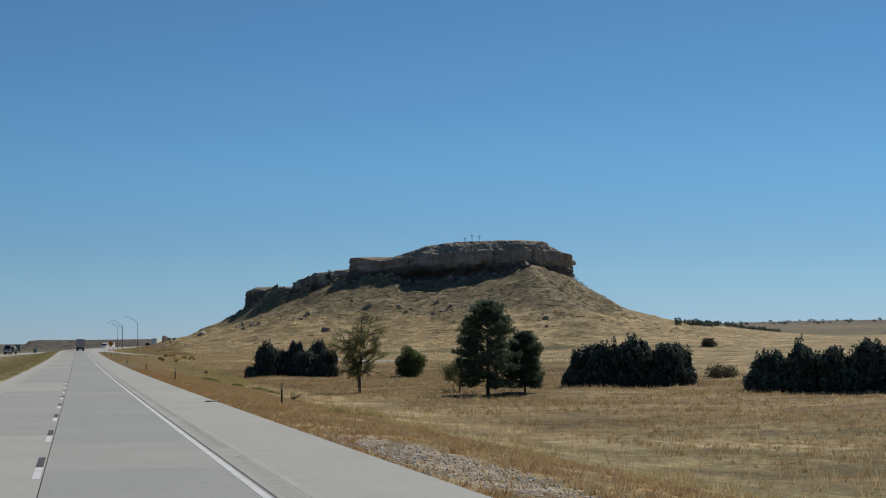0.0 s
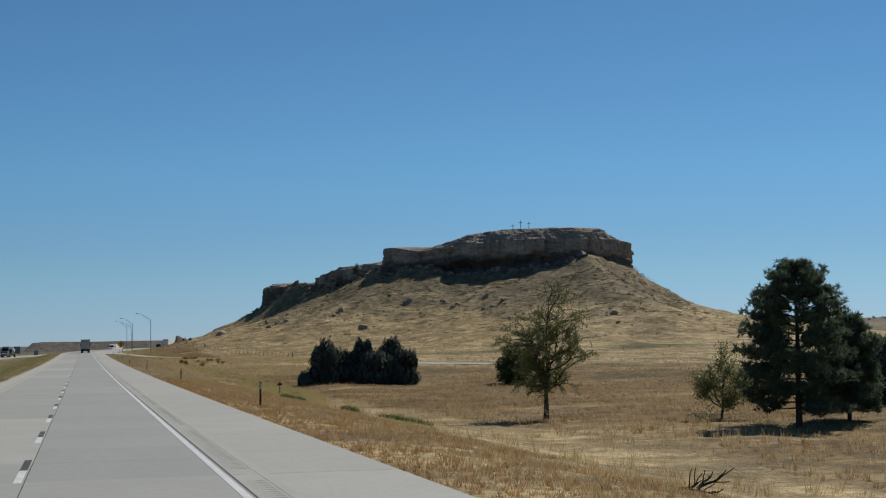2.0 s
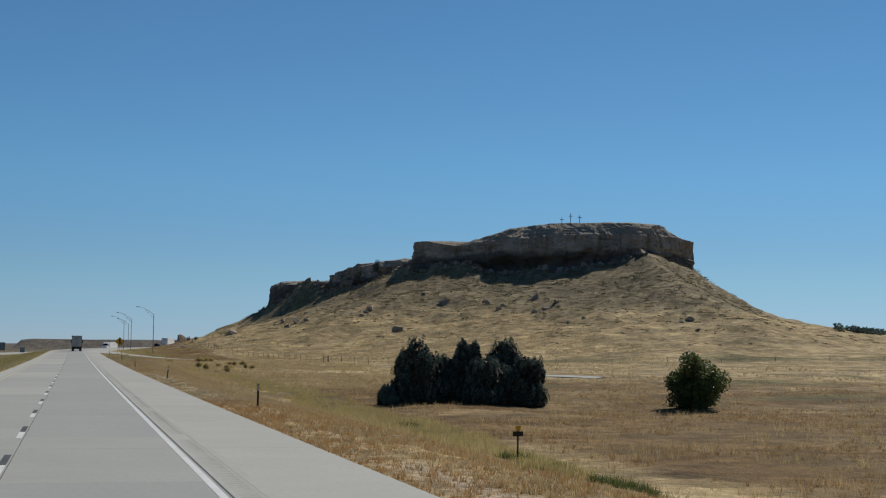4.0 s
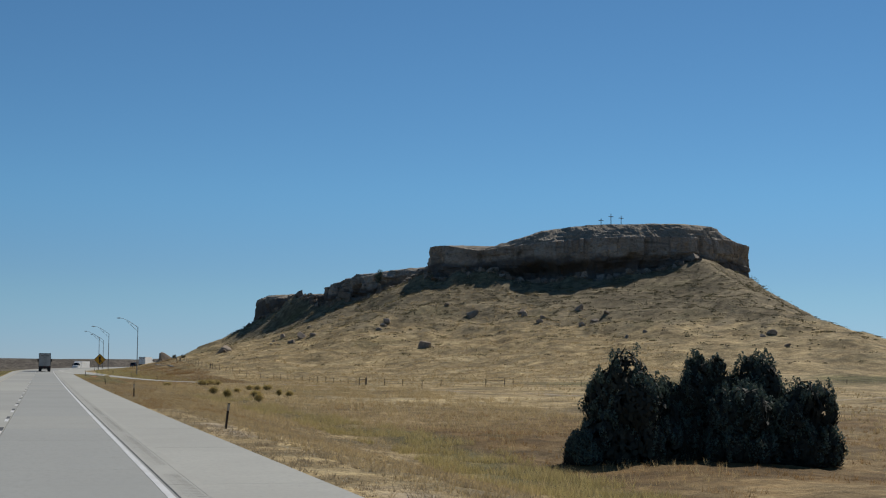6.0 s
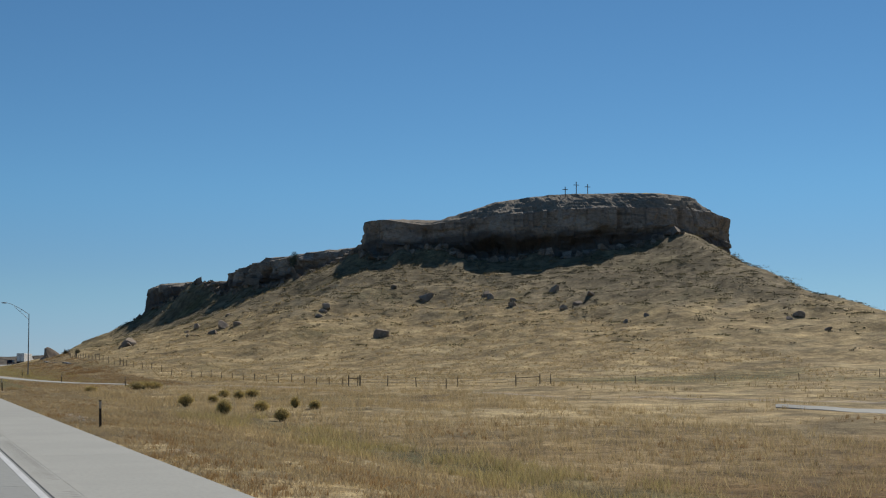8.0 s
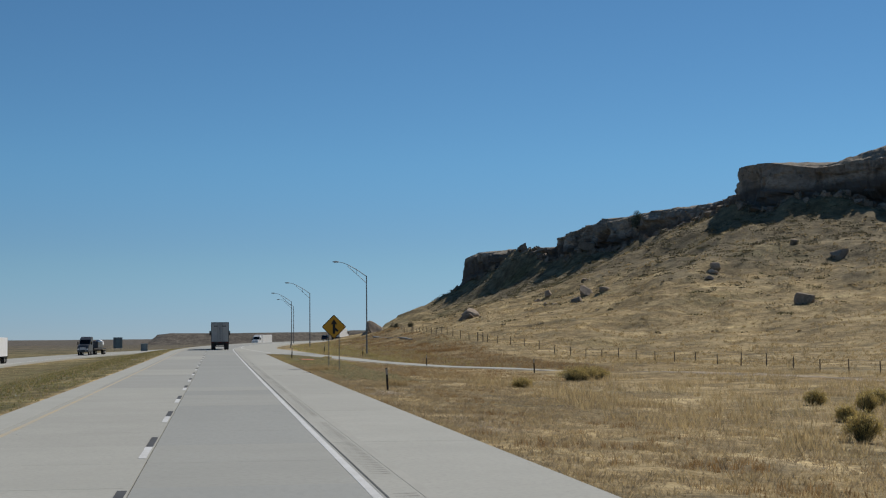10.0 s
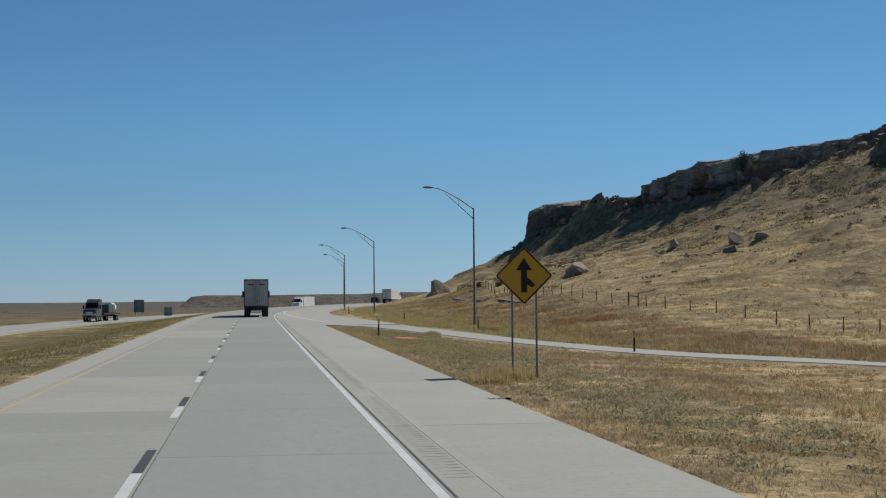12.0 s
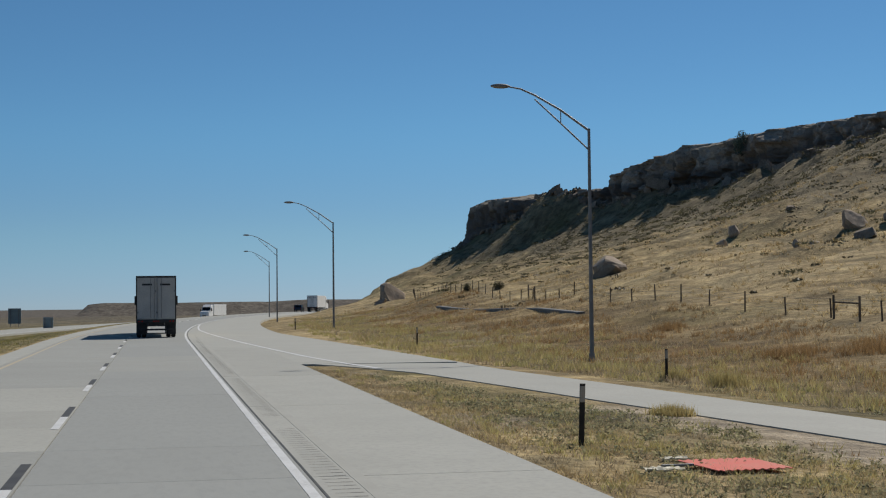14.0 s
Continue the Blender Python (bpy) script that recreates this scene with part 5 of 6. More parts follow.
def pine(x, y, tall, radius, seed):
    r = np.random.RandomState(seed)
    t = thing("pine_tree", pose(x, y, float(land_z(x, y))), "dark green pine tree with bare lower trunk in dry grass", "tree", "pines")
    tubes = [([Vector((0, 0, -0.2)), Vector((0.05, 0.02, tall * 0.5)), Vector((0, 0, tall * 0.97))], [tall * 0.022, tall * 0.014, 0.02], 9)]
    tufts = []
    z = tall * 0.12
    while z < tall * 0.98:
        u = (z / tall - 0.12) / 0.86
        reach = radius * float(np.interp(u, [0, 0.15, 0.4, 0.7, 0.9, 1.0], [0.85, 1.05, 1.0, 0.78, 0.52, 0.2]))
        for k in range(r.randint(6, 10)):
            a = r.uniform(0, math.tau)
            ln = reach * r.uniform(0.6, 1.1)
            d = Vector((math.cos(a), math.sin(a), 0))
            rise = -0.05 + 0.5 * u
            p0 = Vector((0, 0, z))
            p1, p2 = p0 + d * ln * 0.55 + Vector((0, 0, ln * rise * 0.35)), p0 + d * ln + Vector((0, 0, ln * rise * 0.8))
            tubes.append(([p0, p1, p2], [0.045 * (1 - 0.6 * u), 0.03, 0.012], 4))
            for _ in range(int(8 + ln * 10)):
                s = r.uniform(0.2, 1.08) ** 0.55
                fan = np.array([-d.y, d.x, 0]) * r.normal(0, 0.26 * s)
                tufts.append(np.array(p0.lerp(p2, s)) + fan + r.normal(0, 1, 3) * (0.13, 0.13, 0.12) + (0, 0, 0.06))
        z += tall * 0.037 * r.uniform(0.6, 1.4)
    tufts = np.array(tufts)
    per = 18
    q = r.normal(0, 1, (len(tufts) * per, 3))
    q /= np.linalg.norm(q, axis=1)[:, None]
    p = np.repeat(tufts, per, 0)
    side = np.cross(q, r.normal(0, 1, q.shape))
    side = side / np.linalg.norm(side, axis=1)[:, None] * 0.026
    ln = r.uniform(0.16, 0.32, len(q))[:, None]
    v = np.stack([p - side, p + side, p + q * ln + (0, 0, 0.04)], 1).reshape(-1, 3)
    part("trunk", mesh_of("trunk", *joined_tubes(tubes), M_BARK), None, t)
    part("needles", mesh_of("needles", v, np.arange(len(v)).reshape(-1, 3), M_PINE), None, t)
    return t


pine(37.8, 134.3, 8.6, 3.0, 4)
pine(42.2, 137.0, 5.6, 1.9, 9)


# ---- boulders ----
def boulder_mesh(seed):
    r = np.random.RandomState(seed)
    bm = bmesh.new()
    bmesh.ops.create_icosphere(bm, subdivisions=3, radius=1)
    cuts = [(Vector(r.normal(0, 1, 3)).normalized(), r.uniform(0.42, 0.72)) for _ in range(11)]
    for v in bm.verts:
        for n, d in cuts:
            over = v.co.dot(n) - d
            if over > 0:
                v.co -= n * over
        v.co *= 1 + 0.07 * noise.fractal(v.co * 2.2 + Vector((seed, 0, 0)), 0.8, 2, 3)
        v.co.z *= 0.72
    me = bpy.data.meshes.new("boulder")
    bm.to_mesh(me)
    bm.free()
    me.materials.append(M_BOULDER)
    return me


BOULDERS = [boulder_mesh(s) for s in range(6)]


def boulder(x, y, wide, k, turn, label="grey-brown sandstone boulder lying on the dry slope", squash=1.0):
    ob = new("boulder", BOULDERS[k % 6])
    s = wide / 1.7
    ob.matrix_basis = Matrix.Translation((x, y, float(land_z(x, y)) + 0.1 * s)) @ Matrix.Rotation(turn, 4, "Z") @ Matrix.Diagonal((s, s * 0.85, s * min(1.3, 1.4 * squash), 1))
    return tagged(ob, label, "boulder", "boulders on the slope")


for i, (x, y, w, q) in enumerate([(47.3, 573, 4.8, 0.75), (45.9, 569.6, 3.6, 0.6), (63, 579, 1.8, 1.3), (59.8, 575, 1.5, 0.9), (63.3, 551.5, 2.9, 0.85), (65.4, 548.5, 2.4, 0.5), (59.2, 540.9, 2.2, 0.7), (56.4, 544, 1.6, 0.8), (54.8, 545, 1.1, 0.8),
                                  (38.9, 661.6, 5.6, 1.05), (36.2, 657.5, 2.4, 0.6), (83.0, 504, 3.4, 0.9), (85.4, 506.5, 2.4, 0.7), (104.5, 542, 4.6, 0.8), (113.8, 529, 2.4, 0.9), (114.2, 532, 3.2, 0.8), (117, 524, 2.6, 0.7), (113.4, 516, 2.2, 0.8),
                                  (125.8, 511.5, 3.0, 0.7), (129, 513, 2.4, 0.7), (122, 510, 2.0, 0.7), (151.6, 474.7, 3.6, 0.5), (149, 473, 1.8, 0.6), (82.7, 541, 3.4, 0.6), (78.8, 533.3, 2.6, 0.5), (70.5, 581, 1.7, 0.6),
                                  (123.5, 486.6, 1.4, 0.9), (128.2, 487.3, 1.5, 0.9), (127.2, 526, 2.8, 0.8), (100.9, 552, 1.9, 0.9), (80.7, 537, 2.4, 0.7), (146.7, 458, 1.8, 0.7), (51, 640, 1.6, 1), (47, 648, 1.3, 1)]):
    boulder(x, y, w * (0.85 if x > 75 else 1.0), i, i * 1.7, squash=q)
rng = random.Random(12)
for i in range(110):
    s = rng.random()
    k = rng.randint(0, 15)
    a, b = FOOT[k], FOOT[(k + 1) % len(FOOT)]
    t = rng.random()
    px, py = a[0] + (b[0] - a[0]) * t, a[1] + (b[1] - a[1]) * t
    out = Vector((b[1] - a[1], -(b[0] - a[0]))).normalized()
    far = 2 + 48 * s ** 1.8
    boulder(px - out.x * far, py - out.y * far, 0.8 + 2.4 * rng.random() ** 2, i, rng.random() * 6, squash=0.6 + 0.4 * rng.random())


def slope_scrub(name, mat, n, seed, lo, hi, small, large, clump, label, per=24, wide=1.5):
    """Low bushes dotted over the butte's slopes, in drifts."""
    r = np.random.RandomState(seed)
    p = scatter(n, 30, 205, 430, 880, seed + 1)
    p[:, 0] -= bend(p[:, 1])
    p = keep(p, clump, seed + 3, -0.7, 0.8)
    z = land_z(p[:, 0], p[:, 1])
    ok = (z > lo) & (z < 31) & (p[:, 0] - bend(p[:, 1]) > 24) & (r.uniform(0, 1, len(p)) < 0.15 + 0.85 * ease(z, lo, hi))
    p, z = p[ok], z[ok]
    size = r.uniform(small, large, len(p)) * (1 + 1.0 * (r.uniform(0, 1, len(p)) > 0.92))
    q = r.normal(0, 1, (len(p) * per, 3))
    q /= np.linalg.norm(q, axis=1)[:, None]
    q *= r.uniform(0.5, 1.0, len(q))[:, None]
    q[:, 2] = np.abs(q[:, 2]) * 0.55
    c = np.repeat(np.column_stack([p, z]), per, 0) + q * np.repeat(size, per)[:, None] * np.array([wide, wide, 1])
    v, f = leaves_at(c, 0.15, seed + 2)
    tagged(new(name, mesh_of(name, v, f, mat)), label, "scrub", kind="stuff")


slope_scrub("dry_scrub", M_SCRUB, 9000, 17, 2.0, 20, 0.2, 0.6, 30, "low grey-brown scrub dotted over the butte slope", 17)
slope_scrub("dark_sagebrush", M_SAGE, 7000, 71, 5.0, 20, 0.3, 0.85, 16, "dark low sagebrush in drifts on the butte slope", 30, 1.9)
slope_scrub("spreading_scrub", M_OLIVE, 2600, 75, 4.0, 14, 0.35, 0.8, 40, "wide flat olive scrub patches on the butte slope", 60, 2.3)
slope_scrub("tussocks", M_OLIVE, 10000, 82, 6.0, 15, 0.22, 0.5, 22, "olive grass tussocks in rows on the upper slope", 14, 2.3)
slope_scrub("ledge_scrub", M_SAGE, 14000, 78, 13.0, 20, 0.4, 1.0, 20, "dark scrub crowding under the cliff", 26, 1.9)
round_bush(119.0, 713.5, 5.4, 2.3, 23, M_JUNIPER, "dark juniper shrub on the cliff rim", "rim_shrub", 0.14, 3000)
bpy.data.objects["rim_shrub"].location.z = 32.6


for i, (x, y, h, q) in enumerate([(17.5, 140.5, 0.5, 1.0), (18.2, 138.6, 0.45, 0.8), (15.8, 145.3, 0.4, 0.5), (14.2, 156.6, 0.4, 0.9), (14.9, 167.7, 0.45, 0.7), (15.6, 166.0, 0.4, 0.6), (20.4, 203.4, 0.5, 0.8), (22.2, 216.9, 0.5, 0.9), (21.2, 209.5, 0.4, 0.6)]):
    weed(x, y, h, q, 130 + i, M_LEAF)


def rubble():
    """Angular blocks fallen from the cliff, thickest along its foot."""
    r = np.random.RandomState(91)
    n = 4200
    k = r.randint(1, 17, n)
    t = r.uniform(0, 1, (n, 1))
    a, b = FOOT[k, :2], FOOT[k + 1, :2]
    way = (b - a) / np.linalg.norm(b - a, axis=1)[:, None]
    far = -1.5 + 22 * r.uniform(0, 1, (n, 1)) ** 2.4
    p = a + (b - a) * t - np.column_stack([way[:, 1], -way[:, 0]]) * far
    p, k = p[(k < 9) | (r.uniform(0, 1, n) < 0.3)], None
    n = len(p)
    size = (0.22 + 1.15 * r.uniform(0, 1, n) ** 3) * np.where(r.uniform(0, 1, n) > 0.97, 1.6, 1)
    corner = np.array([(i, j, h) for h in (-1, 1) for j in (-1, 1) for i in (-1, 1)], float)
    c = corner[None] * r.uniform(0.45, 1.0, (n, 1, 3)) * np.array([1, 1, 0.7]) + r.normal(0, 0.2, (n, 8, 3))
    q = r.normal(0, 1, (n, 3, 3)) * 0.35 + np.eye(3)
    turn = r.uniform(0, math.tau, n)
    q = np.linalg.qr(q)[0]
    c = np.einsum("nij,nkj->nki", q, c) * size[:, None, None]
    cs, sn = np.cos(turn)[:, None], np.sin(turn)[:, None]
    c = np.stack([c[..., 0] * cs - c[..., 1] * sn, c[..., 0] * sn + c[..., 1] * cs, c[..., 2]], -1)
    v = c + np.column_stack([p, land_z(p[:, 0], p[:, 1]) + 0.1 * size])[:, None]
    quads = np.array([(0, 2, 3, 1), (4, 5, 7, 6), (0, 1, 5, 4), (2, 6, 7, 3), (0, 4, 6, 2), (1, 3, 7, 5)])
    f = (np.arange(n)[:, None, None] * 8 + quads[None]).reshape(-1, 4)
    tagged(new("rubble", mesh_of("rubble", v.reshape(-1, 3), f, M_RUBBLE)), "angular sandstone rubble fallen along the cliff's foot", "rubble", kind="stuff")


rubble()


def forbs():
    """Low grey-green leafy weeds in the grass wedge before the slip road."""
    r = np.random.RandomState(93)
    p = off_ramp(keep(scatter(4600, 8.1, 12.4, 385, 476, 94), 3, 95, -0.7, 0.6))
    p = np.concatenate([p, off_ramp(keep(scatter(1500, 14, 26, 425, 540, 96), 6, 97, -0.2, 0.8))])
    n, per = len(p), 22
    size = r.uniform(0.10, 0.26, n)
    q = r.normal(0, 1, (n * per, 3))
    q /= np.linalg.norm(q, axis=1)[:, None]
    q *= r.uniform(0.3, 1.0, (len(q), 1)) * np.repeat(size, per)[:, None]
    q[:, 2] = np.abs(q[:, 2]) * 0.75
    c = np.repeat(np.column_stack([p, land_z(p[:, 0], p[:, 1])]), per, 0) + q
    v, f = leaves_at(c, 0.026, 98, 1.3)
    tagged(new("forbs", mesh_of("forbs", v, f, M_FORB)), "low grey-green weeds among dry roadside grass", "weeds", kind="stuff")


forbs()
for i, (x, y, h, q) in enumerate([(34.9, 585.6, 0.9, 0.55), (36.7, 578.1, 1.0, 0.65)]):
    round_bush(x, y, h, q, 110 + i, M_SAGE, "dark low sage bush in dry grass", "sage_bush", 0.035, 3000, "sage bushes")


def far_woods():
    """Scattered dark trees along the distant eastern ridge and the low ground before it."""
    r = np.random.RandomState(41)
    vs = []
    for x0, x1, y0, y1, n, s0, s1 in ((430, 1250, 1250, 1500, 260, 0.9, 1.9), (480, 640, 800, 840, 50, 0.8, 1.5), (205, 310, 494, 632, 110, 0.9, 1.7)):
        p = np.column_stack([r.uniform(x0, x1, n), r.uniform(y0, y1, n)])
        if x0 == 205:
            # a belt of brush along the spur
            u = np.sort(r.uniform(0.12, 1, n))
            p = np.column_stack([x0 + u * (x1 - x0) + r.normal(0, 2.5, n), y0 + u * (y1 - y0) + r.normal(0, 3.5, n)])
        z = land_z(p[:, 0], p[:, 1])
        size = r.uniform(s0, s1, n)
        per = 60
        q = r.normal(0, 1, (n * per, 3))
        q /= np.linalg.norm(q, axis=1)[:, None]
        q[:, 2] = q[:, 2] * 0.7 + 0.6
        c = np.repeat(np.column_stack([p, z]), per, 0) + q * np.repeat(size, per)[:, None] * r.uniform(0.6, 1, (n * per, 1))
        vs.append(leaves_at(c, np.repeat(size, per) * 0.28, 42)[0])
    v = np.concatenate(vs)
    tagged(new("far_woods", mesh_of("far_woods", v, np.arange(len(v)).reshape(-1, 4), M_JUNIPER)), "dark scattered trees along the distant ridge", "trees", kind="stuff")


far_woods()

# ---- roadside things ----
def lz(x, y):
    return float(land_z(x, y))


def delineator(x, y, lean=0.0, tall=1.02, label="thin dark roadside marker post with a pale reflector"):
    t = thing("marker_post", pose(x, y, lz(x, y), 0, lean), label, "post", "roadside marker posts")
    bm = box(-0.045, 0.045, -0.014, 0.014, -0.3, tall, 0.004)
    part("stake", bm, M_DARKPOST, t)
    part("reflector", box(-0.042, 0.042, -0.022, -0.014, tall - 0.30, tall - 0.04, 0.003), M_REFLECT, t, "pale reflector strip")
    return t


for x, y, lean in [(10.4, 72.6, 0), (8.8, 128.4, 0.5), (9.0, 187, 1), (8.5, 243.3, 6), (8.2, 300.1, -1), (8.8, 369.6, -3), (8.6, 450.5, 2), (19.8, 436, 0), (17.6, 472, 0), (15.8, 507.4, 0), (13.6, 556, 0), (24.3, 411.5, -2)]:
    delineator(x, y, lean)


def small_marker(x, y):
    t = thing("utility_marker", pose(x, y, lz(x, y)), "small post with dark plate and yellow cap in grass", "marker")
    part("post", box(-0.025, 0.025, -0.02, 0.02, -0.2, 1.0, 0.004), M_DARKPOST, t)
    part("plate", box(-0.165, 0.165, -0.035, -0.02, 0.83, 0.98, 0.004), M_SIGNBLACK, t, "dark plate")
    part("cap", box(-0.08, 0.08, -0.04, -0.02, 1.0, 1.16, 0.01), M_SIGN, t, "yellow cap")


small_marker(14.6, 167.0)


def merge_sign(x, y):
    z = lz(x, y)
    t = thing("merge_sign", pose(x, y, z, 0, 0, -3), "yellow diamond merge warning sign on two steel posts", "road sign")
    h = 3.02 - 0.0
    half = 0.86
    c = 2.65 - z
    panel = bmesh.new()
    bmesh.ops.create_cube(panel, size=1)
    bmesh.ops.transform(panel, verts=panel.verts, matrix=Matrix.Diagonal((half * math.sqrt(2), 0.006, half * math.sqrt(2), 1)))
    es = [e for e in panel.edges if abs(e.verts[0].co.y - e.verts[1].co.y) > 0.003]
    bmesh.ops.bevel(panel, geom=es, offset=0.07, segments=4, affect="EDGES")
    bmesh.ops.transform(panel, verts=panel.verts, matrix=Matrix.Translation((0, 0, c)) @ Matrix.Rotation(radians(45), 4, "Y"))
    sheet_ob = part("panel", panel, M_SIGN, t)
    # black border
    v, f = [], []
    s = half * math.sqrt(2) / 2
    ring = lambda q, rad: [(cx * (q - rad) + rad * math.cos(a), cz * (q - rad) + rad * math.sin(a)) for cx, cz, a0 in ((1, 1, 0), (-1, 1, 90), (-1, -1, 180), (1, -1, 270)) for a in [radians(a0 + 22.5 * k) for k in range(5)]]
    outer, inner = ring(s - 0.008, 0.06), ring(s - 0.048, 0.045)
    for px, pz in outer + inner:
        w = Matrix.Rotation(radians(45), 3, "Y") @ Vector((px, 0, pz))
        v.append((w.x, -0.007, w.z + c))
    n = len(outer)
    f = [(i, (i + 1) % n, n + (i + 1) % n, n + i) for i in range(n)]
    part("border", mesh_of("border", v, f, M_SIGNBLACK), None, sheet_ob, "black border line")
    # arrow: shaft, head and the joining lane from the right
    k = half / 0.735
    shaft = [(-0.075, -0.42), (0.075, -0.42), (0.075, 0.16), (-0.075, 0.16)]
    head = [(-0.20, 0.14), (0.20, 0.14), (0.0, 0.46)]
    join = [(0.075, -0.04), (0.075, -0.22), (0.20, -0.30), (0.29, -0.24), (0.16, -0.10)]
    v, f = [], []
    for poly in (shaft, head, join):
        f.append(tuple(range(len(v), len(v) + len(poly))))
        v += [(px * k, -0.0085, pz * k + c) for px, pz in poly]
    part("arrow", mesh_of("arrow", v, f, M_SIGNBLACK), None, sheet_ob, "black merging arrow")
    for dx in (-0.36, 0.36):
        post = part("post", box(dx - 0.027, dx + 0.027, 0.012, 0.06, -0.4, c + 0.35, 0.006), M_STEEL, t)
        part("bolt", rod((dx, -0.02, c - 0.05), (dx, 0.01, c - 0.05), 0.012, seg=6), M_STEEL, post)
    return t


merge_sign(9.5, 409.0)


def street_lamp(x, y, z, tall=9.65, turn=0.0):
    t = thing("street_lamp", pose(x, y, z, 0, 0, turn), "tall grey steel street lamp with a long truss arm", "street lamp", "street lamps")
    part("base", rod((0, 0, -0.1), (0, 0, 0.35), 0.15, 0.12, 12), M_STEEL, t)
    part("pole", rod((0, 0, 0.3), (0, 0, tall), 0.095, 0.06, 12), M_STEEL, t)
    upper = [(0, 0, tall - 0.08), (-1.2, 0, tall + 0.75), (-2.3, 0, tall + 1.35), (-2.9, 0, tall + 1.6), (-3.4, 0, tall + 1.68)]
    lower = [(0, 0, tall - 0.9), (-1.2, 0, tall + 0.2), (-2.3, 0, tall + 1.18)]
    arm = part("arm", mesh_of("arm", *joined_tubes([(upper, [0.05, 0.045, 0.04, 0.035, 0.03], 8), (lower, [0.035, 0.033, 0.03], 8), ([(-1.2, 0, tall + 0.2), (-1.2, 0, tall + 0.75)], [0.02, 0.02], 6)]), M_STEEL, True), None, t)
    head = bmesh.new()
    bmesh.ops.create_uvsphere(head, u_segments=12, v_segments=8, radius=0.5)
    bmesh.ops.transform(head, verts=head.verts, matrix=Matrix.Translation((-3.75, 0, tall + 1.7)) @ Matrix.Diagonal((0.85, 0.34, 0.2, 1)))
    part("lamp_head", head, M_STEEL, t, smooth=True)
    return t


for x, y, z, turn in [(19.5, 486.6, -0.12, 0), (16.7, 554.0, -0.1, -4), (16.5, 612.0, 0.0, -8), (19.9, 671.0, 0.3, -11)]:
    street_lamp(x, y, z, turn=turn)


def dead_branch(x, y):
    r = np.random.RandomState(5)
    tubes, tips = [], []
    for k in range(5):
        a = r.uniform(0, math.tau)
        branching(r, Vector((r.uniform(-0.3, 0.3), r.uniform(-0.2, 0.2), 0.02)), (math.cos(a), math.sin(a), r.uniform(0.1, 1.0)), 0.5, 0.035, 1, tubes, tips, 0.6, 0.0)
    ob = new("dead_branch", mesh_of("dead_branch", *joined_tubes(tubes), M_DARKPOST))
    ob.location = (x, y, lz(x, y))
    tagged(ob, "dark dead branch lying on the mown roadside grass", "branch")


dead_branch(13.2, 90.7)


def gravel(n, x, y, rx, ry, seed):
    """Pale crushed stone spilled over the pavement's edge."""
    r = np.random.RandomState(seed)
    a, q = r.uniform(0, math.tau, n), np.sqrt(r.uniform(0, 1, n))
    p = np.column_stack([x + rx * q * np.cos(a), y + ry * q * np.sin(a)])
    s = r.uniform(0.015, 0.055, n)
    corner = np.array([(1, 0, 0), (0, 1, 0), (-1, 0, 0), (0, -1, 0), (0, 0, 0.45), (0, 0, -0.45)], float)
    v = corner[None] * s[:, None, None] * r.uniform(0.6, 1.3, (n, 6, 1)) + np.column_stack([p, land_z(p[:, 0], p[:, 1]) + 0.01])[:, None]
    tri = np.array([(0, 1, 4), (1, 2, 4), (2, 3, 4), (3, 0, 4), (1, 0, 5), (2, 1, 5), (3, 2, 5), (0, 3, 5)])
    f = (np.arange(n)[:, None, None] * 6 + tri[None]).reshape(-1, 3)
    tagged(new("gravel", mesh_of("gravel", v.reshape(-1, 3), f, M_GRAVEL)), "pale crushed gravel spilled beside the pavement", "gravel", kind="stuff")


gravel(900, 8.4, 31, 1.2, 9.5, 7)


# fence: wooden posts and wire
def fence(line, step, label, brace=None):
    t = thing("wire_fence", pose(0, 0, 0), label, "fence")
    pts = [np.array(p, float) for p in line]
    spots, carry = [], 0.0
    for a, b in zip(pts, pts[1:]):
        ln = np.linalg.norm(b - a)
        s = carry
        while s < ln:
            spots.append(a + (b - a) * s / ln)
            s += step
        carry = s - ln
    r = random.Random(len(line))
    stake = flat = None
    bm = rod((0, 0, -0.3), (0, 0, 1.02), 0.05, 0.042, 7)
    me = bpy.data.meshes.new("post")
    bm.to_mesh(me)
    bm.free()
    me.materials.append(M_WOOD)
    for x, y in spots:
        ob = new("post", me)
        ob.parent = t
        ob.matrix_basis = pose(x, y, lz(x, y), r.uniform(-3, 3), r.uniform(-3, 3)) @ Matrix.Diagonal((1, 1, r.uniform(0.85, 1.12), 1))
    for h in (0.35, 0.65, 0.95):
        line3 = [(x, y, lz(x, y) + h) for x, y in spots]
        part("wire", mesh_of("wire", *joined_tubes([(line3, [0.006] * len(line3), 4)]), M_STEEL), None, t)
    for (ax, ay), (bx, by) in brace or ():
        za, zb = lz(ax, ay), lz(bx, by)
        part("brace_post", rod((ax, ay, za - 0.2), (ax, ay, za + 1.2), 0.065, 0.06, 8), M_WOOD, t)
        part("brace_post", rod((bx, by, zb - 0.2), (bx, by, zb + 1.2), 0.065, 0.06, 8), M_WOOD, t)
        part("brace_rail", rod((ax, ay, za + 0.85), (bx, by, zb + 0.85), 0.045, 0.045, 7), M_WOOD, t)
    return t


fence([(52, 384), (46.5, 398), (45.5, 416), (43, 440), (40, 465), (36, 488), (34, 510), (33.5, 535), (34, 565), (37, 610), (41, 654), (52, 720)], 4.6, "old wooden-post wire fence along the foot of the slope",
      [((46.8, 396.5), (46.4, 399.4)), ((35.3, 494.4), (35.0, 496.6)), ((33.6, 551), (33.8, 554))])
